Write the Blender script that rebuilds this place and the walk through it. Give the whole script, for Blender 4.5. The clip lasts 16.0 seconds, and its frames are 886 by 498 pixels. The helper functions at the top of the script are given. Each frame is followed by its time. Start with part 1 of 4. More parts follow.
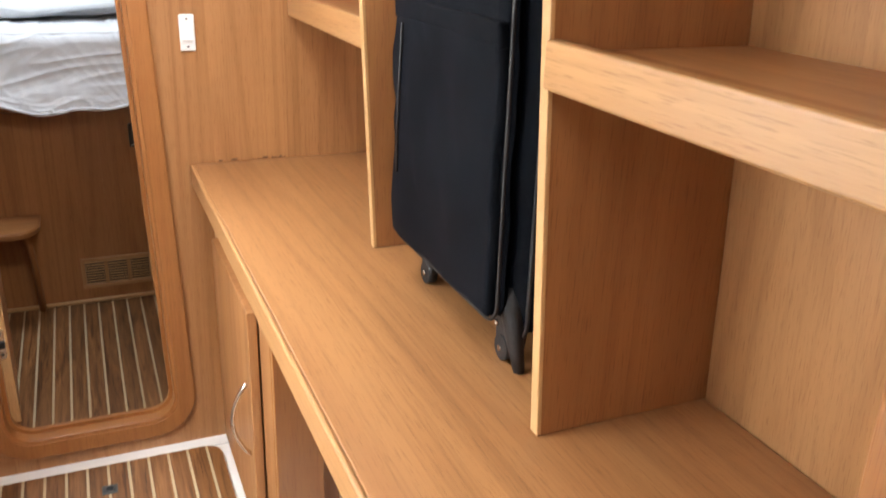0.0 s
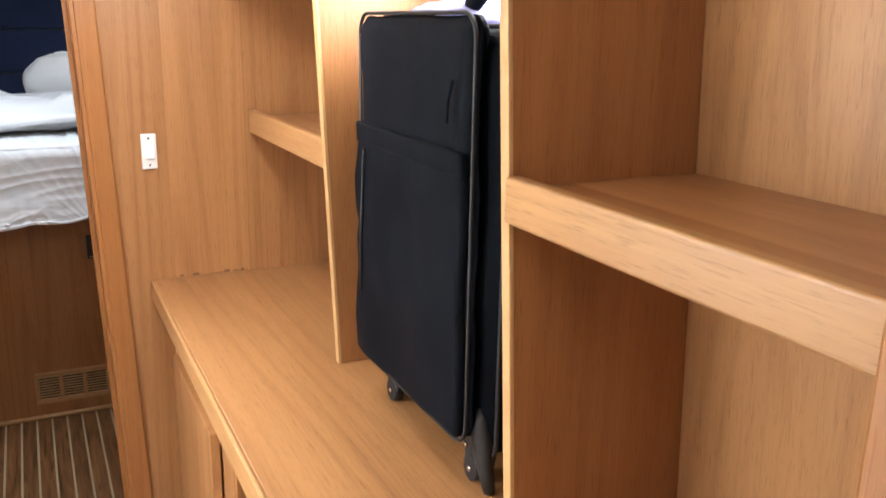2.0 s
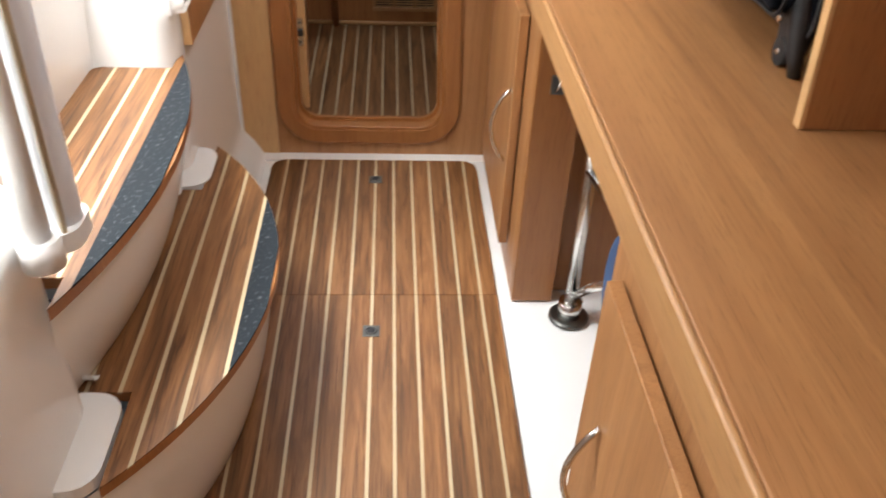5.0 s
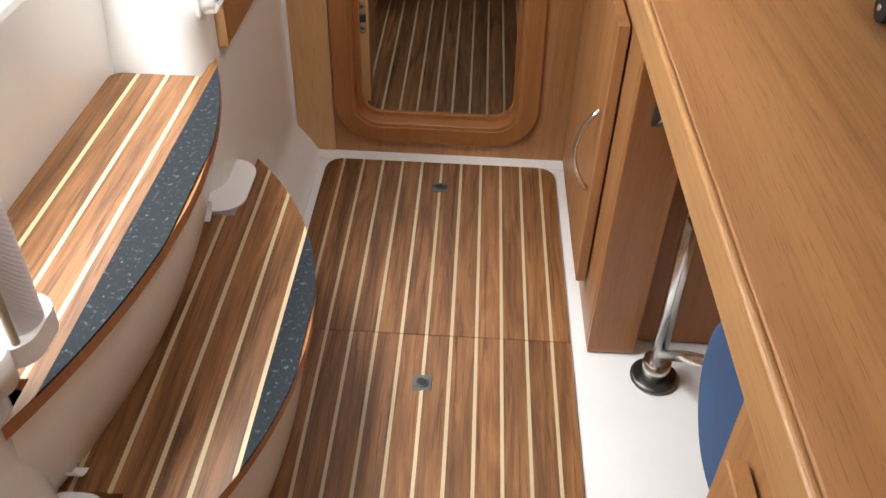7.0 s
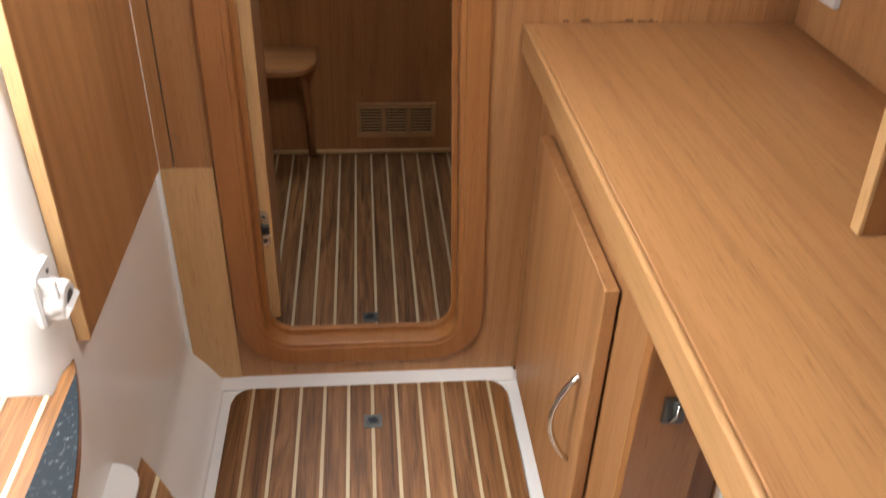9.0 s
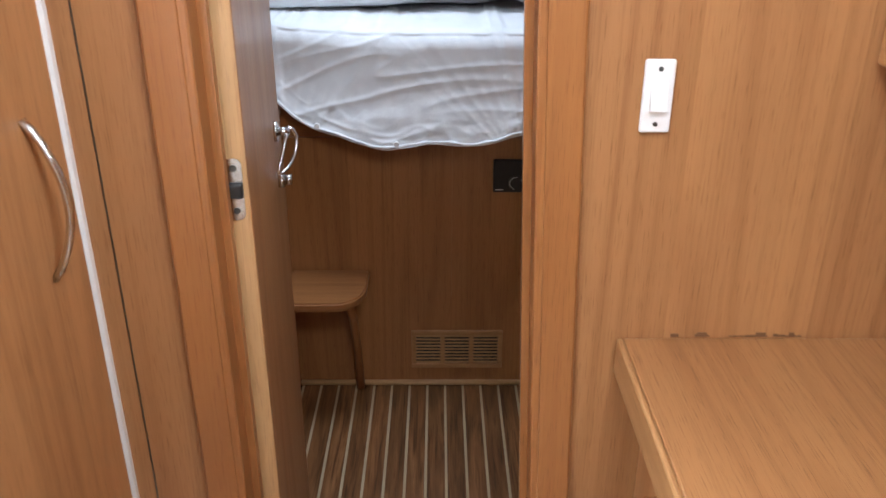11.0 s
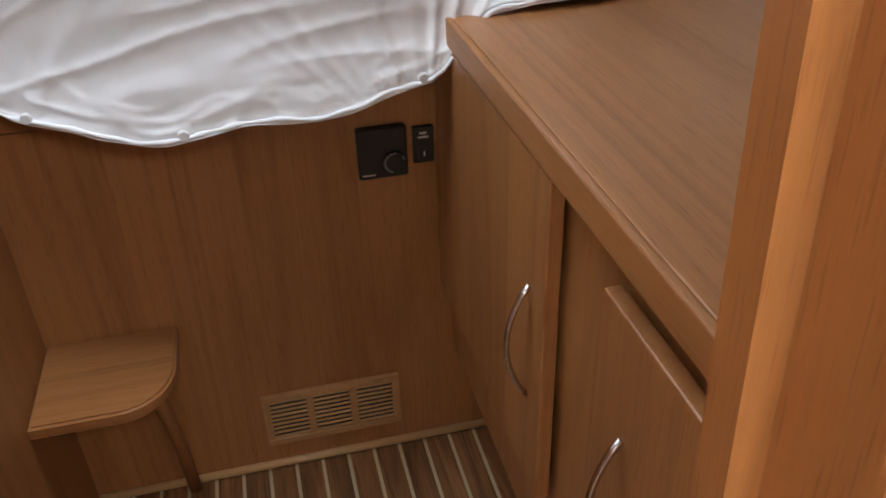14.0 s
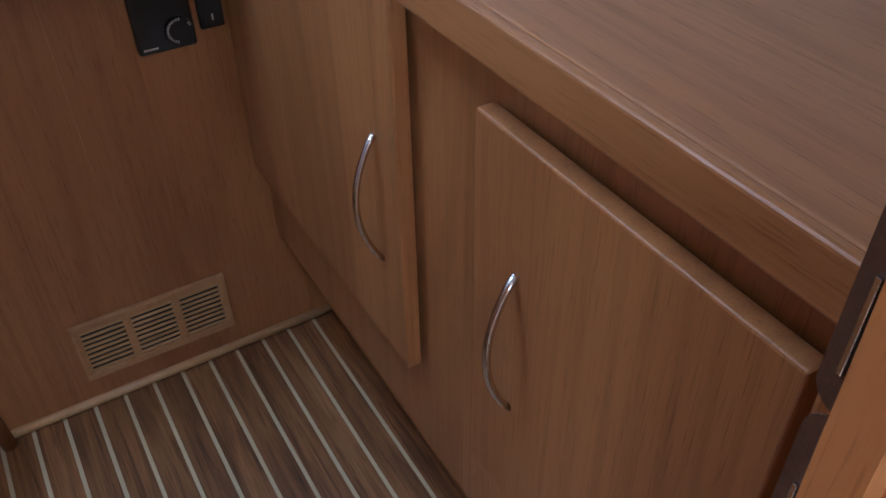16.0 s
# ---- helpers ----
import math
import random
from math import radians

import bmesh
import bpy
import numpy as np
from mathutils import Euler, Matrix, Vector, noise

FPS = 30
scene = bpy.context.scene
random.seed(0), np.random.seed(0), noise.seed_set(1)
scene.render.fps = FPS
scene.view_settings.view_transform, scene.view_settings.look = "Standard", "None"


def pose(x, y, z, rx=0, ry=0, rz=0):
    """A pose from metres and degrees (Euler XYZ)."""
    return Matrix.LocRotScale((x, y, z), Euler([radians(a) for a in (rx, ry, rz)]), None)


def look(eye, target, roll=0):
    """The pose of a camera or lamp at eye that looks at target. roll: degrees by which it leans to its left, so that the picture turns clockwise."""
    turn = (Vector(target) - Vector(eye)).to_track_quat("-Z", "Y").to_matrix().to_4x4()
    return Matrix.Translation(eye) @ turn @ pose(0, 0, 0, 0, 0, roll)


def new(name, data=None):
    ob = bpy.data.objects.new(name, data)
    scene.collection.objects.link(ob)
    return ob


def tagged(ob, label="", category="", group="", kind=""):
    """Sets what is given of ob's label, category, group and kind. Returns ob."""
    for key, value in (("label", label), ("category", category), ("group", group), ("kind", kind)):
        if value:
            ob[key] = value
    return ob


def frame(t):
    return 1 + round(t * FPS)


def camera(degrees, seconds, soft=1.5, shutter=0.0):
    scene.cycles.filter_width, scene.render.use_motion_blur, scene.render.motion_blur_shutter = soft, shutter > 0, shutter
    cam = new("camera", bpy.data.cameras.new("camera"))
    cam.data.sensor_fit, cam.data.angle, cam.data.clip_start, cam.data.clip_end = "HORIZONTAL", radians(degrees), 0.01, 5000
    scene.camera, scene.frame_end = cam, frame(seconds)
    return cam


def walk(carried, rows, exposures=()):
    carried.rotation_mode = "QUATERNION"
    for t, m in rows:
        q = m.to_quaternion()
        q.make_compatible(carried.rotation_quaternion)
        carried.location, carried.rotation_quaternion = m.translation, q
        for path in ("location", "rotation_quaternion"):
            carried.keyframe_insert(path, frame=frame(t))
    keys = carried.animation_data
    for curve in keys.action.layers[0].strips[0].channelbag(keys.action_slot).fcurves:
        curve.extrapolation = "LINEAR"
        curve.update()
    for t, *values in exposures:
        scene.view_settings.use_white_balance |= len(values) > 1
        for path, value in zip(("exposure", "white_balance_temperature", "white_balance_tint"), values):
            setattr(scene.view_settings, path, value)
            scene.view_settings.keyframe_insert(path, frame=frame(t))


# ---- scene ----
cam = camera(55.7, 16.0, shutter=0.3)
PATH = [
    (0, (0.06, -2.198, 1.551), (0.807, -0.489, 0.829), 1.9),
    (0.5, (0.056, -2.197, 1.591), (0.892, -0.475, 1.013), 0.9),
    (1, (0.052, -2.205, 1.62), (0.926, -0.469, 1.148), 1.4),
    (1.5, (0.051, -2.207, 1.624), (0.948, -0.473, 1.19), 1.3),
    (2, (0.05, -2.197, 1.603), (0.907, -0.465, 1.089), 1.1),
    (2.5, (0.048, -2.19, 1.569), (0.841, -0.479, 0.904), 1.6),
    (3, (0.051, -2.186, 1.528), (0.767, -0.503, 0.719), 1.6),
    (3.5, (0.05, -2.2, 1.495), (0.656, -0.533, 0.571), 1.7),
    (4, (0.044, -2.232, 1.464), (0.544, -0.57, 0.47), 2.4),
    (4.5, (0.034, -2.294, 1.43), (0.397, -0.645, 0.357), 3.0),
    (5, (0.043, -2.314, 1.396), (0.172, -0.694, 0.231), 2.9),
    (5.2, (0.04, -2.3, 1.384), (0.088, -0.698, 0.187), 2.9),
    (7.5, (0.072, -1.799, 1.382), (0.029, -0.257, 0.11), 2.0),
    (8, (0.072, -1.639, 1.364), (0.08, -0.079, 0.113), 0.6),
    (8.5, (0.004, -1.5, 1.378), (0.095, 0.081, 0.157), 0.3),
    (9, (0.001, -1.419, 1.442), (0.176, 0.234, 0.33), 2.0),
    (9.5, (0.037, -1.294, 1.494), (0.212, 0.456, 0.542), 3.6),
    (10, (0.072, -1.156, 1.513), (0.127, 0.657, 0.67), 2.7),
    (10.2, (0.058, -1.142, 1.542), (0.094, 0.68, 0.717), 1.8),
    (12.3, (0.043, -0.26, 1.44), (0.099, 1.536, 0.56), -2.0),
    (12.5, (0.018, -0.206, 1.42), (0.135, 1.59, 0.548), -1.9),
    (13, (0.035, -0.07, 1.426), (0.255, 1.689, 0.498), -1.5),
    (13.5, (0.042, 0.007, 1.389), (0.333, 1.717, 0.393), -0.5),
    (14, (0.051, 0.059, 1.36), (0.43, 1.703, 0.286), -1.9),
    (14.5, (0.021, 0.106, 1.318), (0.588, 1.646, 0.175), -3.3),
    (15, (0.017, 0.13, 1.279), (0.722, 1.571, 0.085), -3.1),
    (15.5, (0.017, 0.141, 1.242), (0.791, 1.512, 0.008), -2.3),
    (16, (0.013, 0.151, 1.249), (0.785, 1.477, -0.034), -1.0),
]
EXPOSURES = [(0, -0.05, 6500, 10), (1.5, -0.15, 6500, 10), (3.0, 0.0, 6500, 10), (4, 0.05, 6500, 10), (4.5, -0.3, 6500, 10), (5.0, -0.55, 6500, 10), (7.5, -0.85, 6500, 10), (8.5, -0.9, 6500, 10), (9.5, -0.1, 6500, 10), (10.2, 0.0, 6400, 10),
             (12.3, -0.7, 5300, 10), (13, -0.35, 6200, 10), (14, -0.1, 6500, 11), (15, -0.1, 6000, 12), (16, -0.05, 4900, 10)]
walk(cam, [(t, look(eye, target, roll)) for t, eye, target, roll in PATH], EXPOSURES)

# ---- world and light ----
world = bpy.data.worlds.new("sky")
scene.world = world
world.use_nodes = True
wt = world.node_tree
sky = wt.nodes.new("ShaderNodeTexSky")
sky.sky_type, sky.sun_disc = "NISHITA", False
sky.sun_elevation, sky.sun_rotation = radians(50), radians(200)
wt.nodes["Background"].inputs["Strength"].default_value = 0.12
wt.links.new(sky.outputs["Color"], wt.nodes["Background"].inputs["Color"])


def area_light(name, eye, target, sx, sy, watts, color):
    data = bpy.data.lights.new(name, "AREA")
    data.shape, data.size, data.size_y, data.energy, data.color = "RECTANGLE", sx, sy, watts, color
    ob = new(name, data)
    ob.matrix_world = look(eye, target)
    return ob


area_light("companionway_daylight", (-1.05, -0.95, 2.75), (-0.85, -0.95, 0.6), 1.3, 1.0, 330, (0.96, 0.985, 1.0))
area_light("saloon_window_daylight", (-1.46, -0.82, 1.62), (0.86, -1.60, 1.15), 0.62, 0.62, 29, (0.96, 0.98, 1.0))
# unseen overhead lamp, added to brighten the near worktop and shelves
area_light("corridor_hatch_daylight", (0.05, -2.30, 1.985), (0.05, -2.30, 0), 0.45, 0.45, 6.0, (0.96, 0.98, 1.0))
# added lamp without a known source, lifting the left wall and doorway
area_light("deck_hatch_daylight", (0.28, -0.62, 1.975), (-0.42, 0.05, 0.85), 0.36, 0.36, 14.0, (0.96, 0.98, 1.0))
# bluish lamp added over the aisle to brighten bed sheet and floor
area_light("berth_hatch_daylight", (-0.10, 1.10, 1.985), (-0.14, 1.25, 0), 0.46, 0.46, 13, (0.78, 0.88, 1.0))
area_light("porthole_daylight", (0.82, -0.95, 1.75), (-0.42, -0.1, 0.85), 0.34, 0.16, 13, (0.96, 0.98, 1.0))
area_light("cabin_port_daylight", (0.72, 2.985, 1.84), (0.5, 1.3, 1.0), 0.50, 0.16, 4.0, (0.84, 0.91, 1.0))


# ---- materials ----
def material(name, rough=0.5, metal=0.0, color=(0.8, 0.8, 0.8)):
    m = bpy.data.materials.new(name)
    m.use_nodes = True
    p = m.node_tree.nodes["Principled BSDF"]
    p.inputs["Roughness"].default_value, p.inputs["Metallic"].default_value = rough, metal
    p.inputs["Base Color"].default_value = (*color, 1)
    return m, m.node_tree, p


def mapped(nt, scale, offset_random=False):
    co = nt.nodes.new("ShaderNodeTexCoord")
    mp = nt.nodes.new("ShaderNodeMapping")
    mp.inputs["Scale"].default_value = scale
    nt.links.new(co.outputs["Object"], mp.inputs["Vector"])
    if offset_random:
        info = nt.nodes.new("ShaderNodeObjectInfo")
        mul = nt.nodes.new("ShaderNodeMath")
        mul.operation, mul.inputs[1].default_value = "MULTIPLY", 37.0
        nt.links.new(info.outputs["Random"], mul.inputs[0])
        nt.links.new(mul.outputs[0], mp.inputs["Location"])
    return mp.outputs["Vector"]


def noise_node(nt, vec, scale=1.0, detail=3.0, rough=0.55, distortion=0.0):
    n = nt.nodes.new("ShaderNodeTexNoise")
    for key, v in (("Scale", scale), ("Detail", detail), ("Roughness", rough), ("Distortion", distortion)):
        n.inputs[key].default_value = v
    nt.links.new(vec, n.inputs["Vector"])
    return n.outputs["Fac"]


def ramp(nt, fac, stops):
    r = nt.nodes.new("ShaderNodeValToRGB")
    el = r.color_ramp.elements
    while len(el) < len(stops):
        el.new(0.5)
    for e, (pos, col) in zip(el, stops):
        e.position, e.color = pos, (*col, 1)
    nt.links.new(fac, r.inputs["Fac"])
    return r.outputs["Color"]


def blend(nt, a, b, fac, mode="MULTIPLY"):
    n = nt.nodes.new("ShaderNodeMixRGB")
    n.blend_type = mode
    for key, v in (("Color1", a), ("Color2", b), ("Fac", fac)):
        if isinstance(v, (int, float)):
            n.inputs[key].default_value = v
        elif isinstance(v, tuple):
            n.inputs[key].default_value = (*v, 1)
        else:
            nt.links.new(v, n.inputs[key])
    return n.outputs["Color"]


def bump(nt, p, height, strength, distance=0.001):
    b = nt.nodes.new("ShaderNodeBump")
    b.inputs["Strength"].default_value, b.inputs["Distance"].default_value = strength, distance
    nt.links.new(height, b.inputs["Height"])
    nt.links.new(b.outputs["Normal"], p.inputs["Normal"])


def along(axis, across, length):
    s = [across] * 3
    s["xyz".index(axis)] = length
    return s


def wood(name, axis, light, dark, rough=0.36, pores=0.5, figure=0.62, stave=0.21):
    """Varnished timber veneer with its grain along one axis, laid in staves that differ a little in tone."""
    m, nt, p = material(name, rough)
    nd, ln = nt.nodes, nt.links
    co = nd.new("ShaderNodeTexCoord")
    sep = nd.new("ShaderNodeSeparateXYZ")
    ln.new(co.outputs["Object"], sep.inputs[0])

    def math_node(op, a, b):
        n = nd.new("ShaderNodeMath")
        n.operation = op
        for k, v in enumerate((a, b)):
            if isinstance(v, (int, float)):
                n.inputs[k].default_value = v
            else:
                ln.new(v, n.inputs[k])
        return n.outputs[0]

    info = nd.new("ShaderNodeObjectInfo")
    across = {"x": "Y", "y": "X"}.get(axis)
    pos = sep.outputs[across] if across else math_node("ADD", sep.outputs["X"], sep.outputs["Y"])
    pos = math_node("ADD", math_node("MULTIPLY", pos, 1 / stave), math_node("MULTIPLY", info.outputs["Random"], 9.0))
    sid = math_node("FLOOR", pos, 0.0)
    wn = nd.new("ShaderNodeTexWhiteNoise")
    wn.noise_dimensions = "1D"
    ln.new(math_node("ADD", sid, math_node("MULTIPLY", info.outputs["Random"], 50.0)), wn.inputs["W"])
    shift = math_node("MULTIPLY", wn.outputs["Value"], 23.0)
    comb = nd.new("ShaderNodeCombineXYZ")
    for k in range(3):
        ln.new(shift, comb.inputs[k])
    vec = nd.new("ShaderNodeVectorMath")
    vec.operation = "ADD"
    ln.new(co.outputs["Object"], vec.inputs[0])
    ln.new(comb.outputs[0], vec.inputs[1])

    def grain(scale, detail, ro, dist):
        mp = nd.new("ShaderNodeMapping")
        mp.inputs["Scale"].default_value = scale
        ln.new(vec.outputs[0], mp.inputs["Vector"])
        return noise_node(nt, mp.outputs["Vector"], 1, detail, ro, dist)

    broad = grain(along(axis, 5, 0.4), 4, 0.6, 0.3)
    # growth rings: contour lines of a slow, stretched field, which close into cathedral arches
    field = grain(along(axis, 3.6, 0.24), 1.0, 0.4, 0.0)
    rings = math_node("ADD", math_node("MULTIPLY", math_node("SINE", math_node("MULTIPLY", field, 100.0), 0.0), 0.5), 0.5)
    streak = grain(along(axis, 150, 1.0), 4, 0.65, 0.1)
    fleck = grain(along(axis, 260, 7), 2, 0.6, 0.3)
    fine = grain(along(axis, 560, 20), 2, 0.6, 0.0)
    mid = tuple((a + b) / 2 for a, b in zip(light, dark))
    ratio = tuple(d / max(l, 0.01) for d, l in zip(dark, light))
    lift = tuple(min(1.0, 0.55 + 0.45 * r) for r in ratio)
    col = ramp(nt, broad, [(0.30, mid), (0.66, light)])
    col = blend(nt, col, ramp(nt, rings, [(0.0, (1, 1, 1)), (0.55, (1, 1, 1)), (1.0, lift)]), figure * 1.1)
    col = blend(nt, col, ramp(nt, streak, [(0.32, ratio), (0.50, (1, 1, 1)), (0.72, (1.08, 1.07, 1.05))]), figure * 0.6)
    col = blend(nt, col, ramp(nt, fleck, [(0.30, lift), (0.45, (1, 1, 1))]), pores * 0.45)
    col = blend(nt, col, ramp(nt, fine, [(0.33, (0.50, 0.40, 0.31)), (0.43, (1, 1, 1))]), pores)
    col = blend(nt, col, ramp(nt, wn.outputs["Value"], [(0, (0.90, 0.88, 0.85)), (1, (1.05, 1.04, 1.03))]), 0.7)
    ln.new(col, p.inputs["Base Color"])
    ln.new(ramp(nt, broad, [(0.3, (rough + 0.08,) * 3), (0.7, (rough - 0.05,) * 3)]), p.inputs["Roughness"])
    bump(nt, p, fine, 0.15)
    return m


OAK_L, OAK_D = (0.42, 0.208, 0.082), (0.26, 0.108, 0.037)
oak_z = wood("oak_upright", "z", OAK_L, OAK_D)
oak_y = wood("oak_lengthwise", "y", OAK_L, OAK_D)
oak_x = wood("oak_across", "x", OAK_L, OAK_D)
oak_pale = wood("oak_pale", "z", (0.58, 0.36, 0.165), (0.45, 0.25, 0.10), 0.4, 0.4, 0.35)
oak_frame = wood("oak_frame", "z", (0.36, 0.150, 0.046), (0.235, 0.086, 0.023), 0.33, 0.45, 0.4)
# redder, darker oak with shade put into the colour
oak_shade = wood("oak_shade", "z", (0.37, 0.165, 0.058), (0.24, 0.092, 0.029), 0.38, 0.5, 0.45)
# oak lightened to carry daylight that falls on the hull lining
oak_hull_lit = wood("oak_hull_lit", "z", (0.53, 0.285, 0.120), (0.35, 0.160, 0.058), 0.4, 0.4, 0.5)
# the passage oak again, darkened and reddened for the dim cabin
DIM_L, DIM_D = (0.39, 0.170, 0.057), (0.245, 0.095, 0.028)
dim_oak_z = wood("dim_oak_upright", "z", DIM_L, DIM_D)
dim_oak_y = wood("dim_oak_lengthwise", "y", DIM_L, DIM_D)
dim_oak_x = wood("dim_oak_across", "x", DIM_L, DIM_D)
oak_lip = wood("oak_lip", "y", (0.48, 0.265, 0.110), (0.34, 0.160, 0.058), 0.36, 0.5, 0.4)


def teak():
    m, nt, p = material("teak_plank", 0.42)
    info = nt.nodes.new("ShaderNodeObjectInfo")
    broad = noise_node(nt, mapped(nt, (28, 2.2, 28), True), 1, 4, 0.6, 1.3)
    streak = noise_node(nt, mapped(nt, (95, 3.2, 95), True), 1, 4, 0.65, 0.8)
    fine = noise_node(nt, mapped(nt, (500, 10, 500), True), 1, 2)
    col = ramp(nt, broad, [(0.3, (0.115, 0.050, 0.016)), (0.52, (0.225, 0.100, 0.034)), (0.72, (0.33, 0.158, 0.060))])
    col = blend(nt, col, ramp(nt, streak, [(0.34, (0.28, 0.20, 0.14)), (0.47, (1, 1, 1))]), 0.75)
    col = blend(nt, col, ramp(nt, fine, [(0.36, (0.6, 0.5, 0.42)), (0.5, (1, 1, 1))]), 0.5)
    col = blend(nt, col, ramp(nt, info.outputs["Random"], [(0, (0.82, 0.81, 0.78)), (1, (1.08, 1.04, 1.0))]), 1.0)
    nt.links.new(col, p.inputs["Base Color"])
    bump(nt, p, fine, 0.1)
    return m


teak_plank = teak()
holly = wood("holly_inlay", "y", (0.54, 0.44, 0.28), (0.45, 0.34, 0.19), 0.36, 0.2, 0.3)
stain_brown, _, _ = material("stained_oak", 0.5, 0, (0.16, 0.075, 0.032))
# near-black for floor seams and a plug, and for shade behind doors
seam_and_shade, _, _ = material("dark_seam_and_shade", 0.8, 0, (0.03, 0.018, 0.01))


def gelcoat():
    m, nt, p = material("white_gelcoat", 0.2)
    n = noise_node(nt, mapped(nt, (3, 3, 3)), 1, 4)
    spots = noise_node(nt, mapped(nt, (60, 60, 60)), 1, 3)
    col = ramp(nt, n, [(0.3, (0.79, 0.77, 0.74)), (0.7, (0.84, 0.83, 0.80))])
    col = blend(nt, col, ramp(nt, spots, [(0.22, (0.85, 0.83, 0.79)), (0.36, (1, 1, 1))]), 0.2)
    nt.links.new(col, p.inputs["Base Color"])
    nt.links.new(ramp(nt, n, [(0.3, (0.22,) * 3), (0.7, (0.13,) * 3)]), p.inputs["Roughness"])
    return m


def speckled(name, base, speck, scale, rough, lo, hi):
    m, nt, p = material(name, rough)
    n = noise_node(nt, mapped(nt, (scale,) * 3), 1, 5, 0.7)
    nt.links.new(ramp(nt, n, [(lo, base), (hi, speck)]), p.inputs["Base Color"])
    bump(nt, p, noise_node(nt, mapped(nt, (600,) * 3), 1, 2), 0.3)
    return m


def cloth(name, a, b, scale, rough=0.9, strength=0.3):
    m, nt, p = material(name, rough)
    n = noise_node(nt, mapped(nt, (6,) * 3), 1, 4)
    nt.links.new(ramp(nt, n, [(0.3, a), (0.7, b)]), p.inputs["Base Color"])
    w = nt.nodes.new("ShaderNodeTexWave")
    w.bands_direction, w.inputs["Scale"].default_value = "DIAGONAL", scale
    nt.links.new(mapped(nt, (1, 1, 1)), w.inputs["Vector"])
    bump(nt, p, w.outputs["Fac"], strength, 0.0006)
    p.inputs["Sheen Weight"].default_value = 0.15
    return m


white_gel = gelcoat()
lining = speckled("white_lining", (0.74, 0.73, 0.70), (0.80, 0.79, 0.77), 14, 0.7, 0.3, 0.7)
nonskid = speckled("slate_nonskid", (0.016, 0.020, 0.024), (0.24, 0.26, 0.28), 120, 0.75, 0.575, 0.82)
nonskid.node_tree.nodes["Principled BSDF"].inputs["Specular IOR Level"].default_value = 0.15
chrome = speckled("polished_steel", (0.62, 0.61, 0.59), (0.78, 0.77, 0.75), 30, 0.14, 0.3, 0.7)
chrome.node_tree.nodes["Principled BSDF"].inputs["Metallic"].default_value = 1.0
dull_metal, _, _ = material("dull_brass", 0.4, 1.0, (0.16, 0.16, 0.15))
black_plastic = speckled("black_plastic", (0.012, 0.012, 0.013), (0.02, 0.02, 0.02), 200, 0.4, 0.3, 0.7)
rubber = speckled("black_rubber", (0.008, 0.008, 0.009), (0.014, 0.014, 0.015), 80, 0.55, 0.3, 0.7)
white_plastic = speckled("white_plastic", (0.76, 0.75, 0.73), (0.82, 0.81, 0.79), 40, 0.35, 0.3, 0.7)
case_fabric = cloth("black_nylon", (0.003, 0.0042, 0.0068), (0.005, 0.0072, 0.011), 220, 0.7, 0.6)
case_fabric.node_tree.nodes["Principled BSDF"].inputs["Sheen Weight"].default_value = 0.0
case_fabric.node_tree.nodes["Principled BSDF"].inputs["Specular IOR Level"].default_value = 0.07
navy = cloth("navy_fabric", (0.006, 0.014, 0.05), (0.010, 0.022, 0.07), 160)
royal = cloth("blue_fabric", (0.002, 0.042, 0.14), (0.003, 0.065, 0.20), 160)
cotton = cloth("white_cotton", (0.80, 0.80, 0.80), (0.87, 0.87, 0.87), 420, 0.95, 0.12)
lavender = cloth("lavender_cotton", (0.11, 0.105, 0.24), (0.15, 0.145, 0.30), 260)
white_print, _, _ = material("white_print", 0.6, 0, (0.6, 0.6, 0.58))


# ---- mesh helpers ----
def add_box(bm, x0, x1, y0, y1, z0, z1, bev=0.002, seg=2):
    r = bmesh.ops.create_cube(bm, size=1)
    vs = r["verts"]
    bmesh.ops.scale(bm, vec=(x1 - x0, y1 - y0, z1 - z0), verts=vs)
    bmesh.ops.translate(bm, vec=((x0 + x1) / 2, (y0 + y1) / 2, (z0 + z1) / 2), verts=vs)
    if bev > 0:
        es = list({e for v in vs for e in v.link_edges})
        bmesh.ops.bevel(bm, geom=es, offset=bev, segments=seg, affect="EDGES", profile=0.5)
    return bm


def box(*a, **k):
    return add_box(bmesh.new(), *a, **k)


def add_prism(bm, pts, axis, d0, d1):
    """A polygon pts in the plane across axis, from d0 to d1 along it. For axis x: (y, z); y: (x, z); z: (x, y)."""
    def at(p, d):
        return {"x": (d, p[0], p[1]), "y": (p[0], d, p[1]), "z": (p[0], p[1], d)}[axis]
    a = [bm.verts.new(at(p, d0)) for p in pts]
    b = [bm.verts.new(at(p, d1)) for p in pts]
    n = len(pts)
    bm.faces.new(a)
    bm.faces.new(b)
    for i in range(n):
        bm.faces.new((a[i], a[(i + 1) % n], b[(i + 1) % n], b[i]))
    bmesh.ops.recalc_face_normals(bm, faces=bm.faces)
    return bm


def prism(*a):
    return add_prism(bmesh.new(), *a)


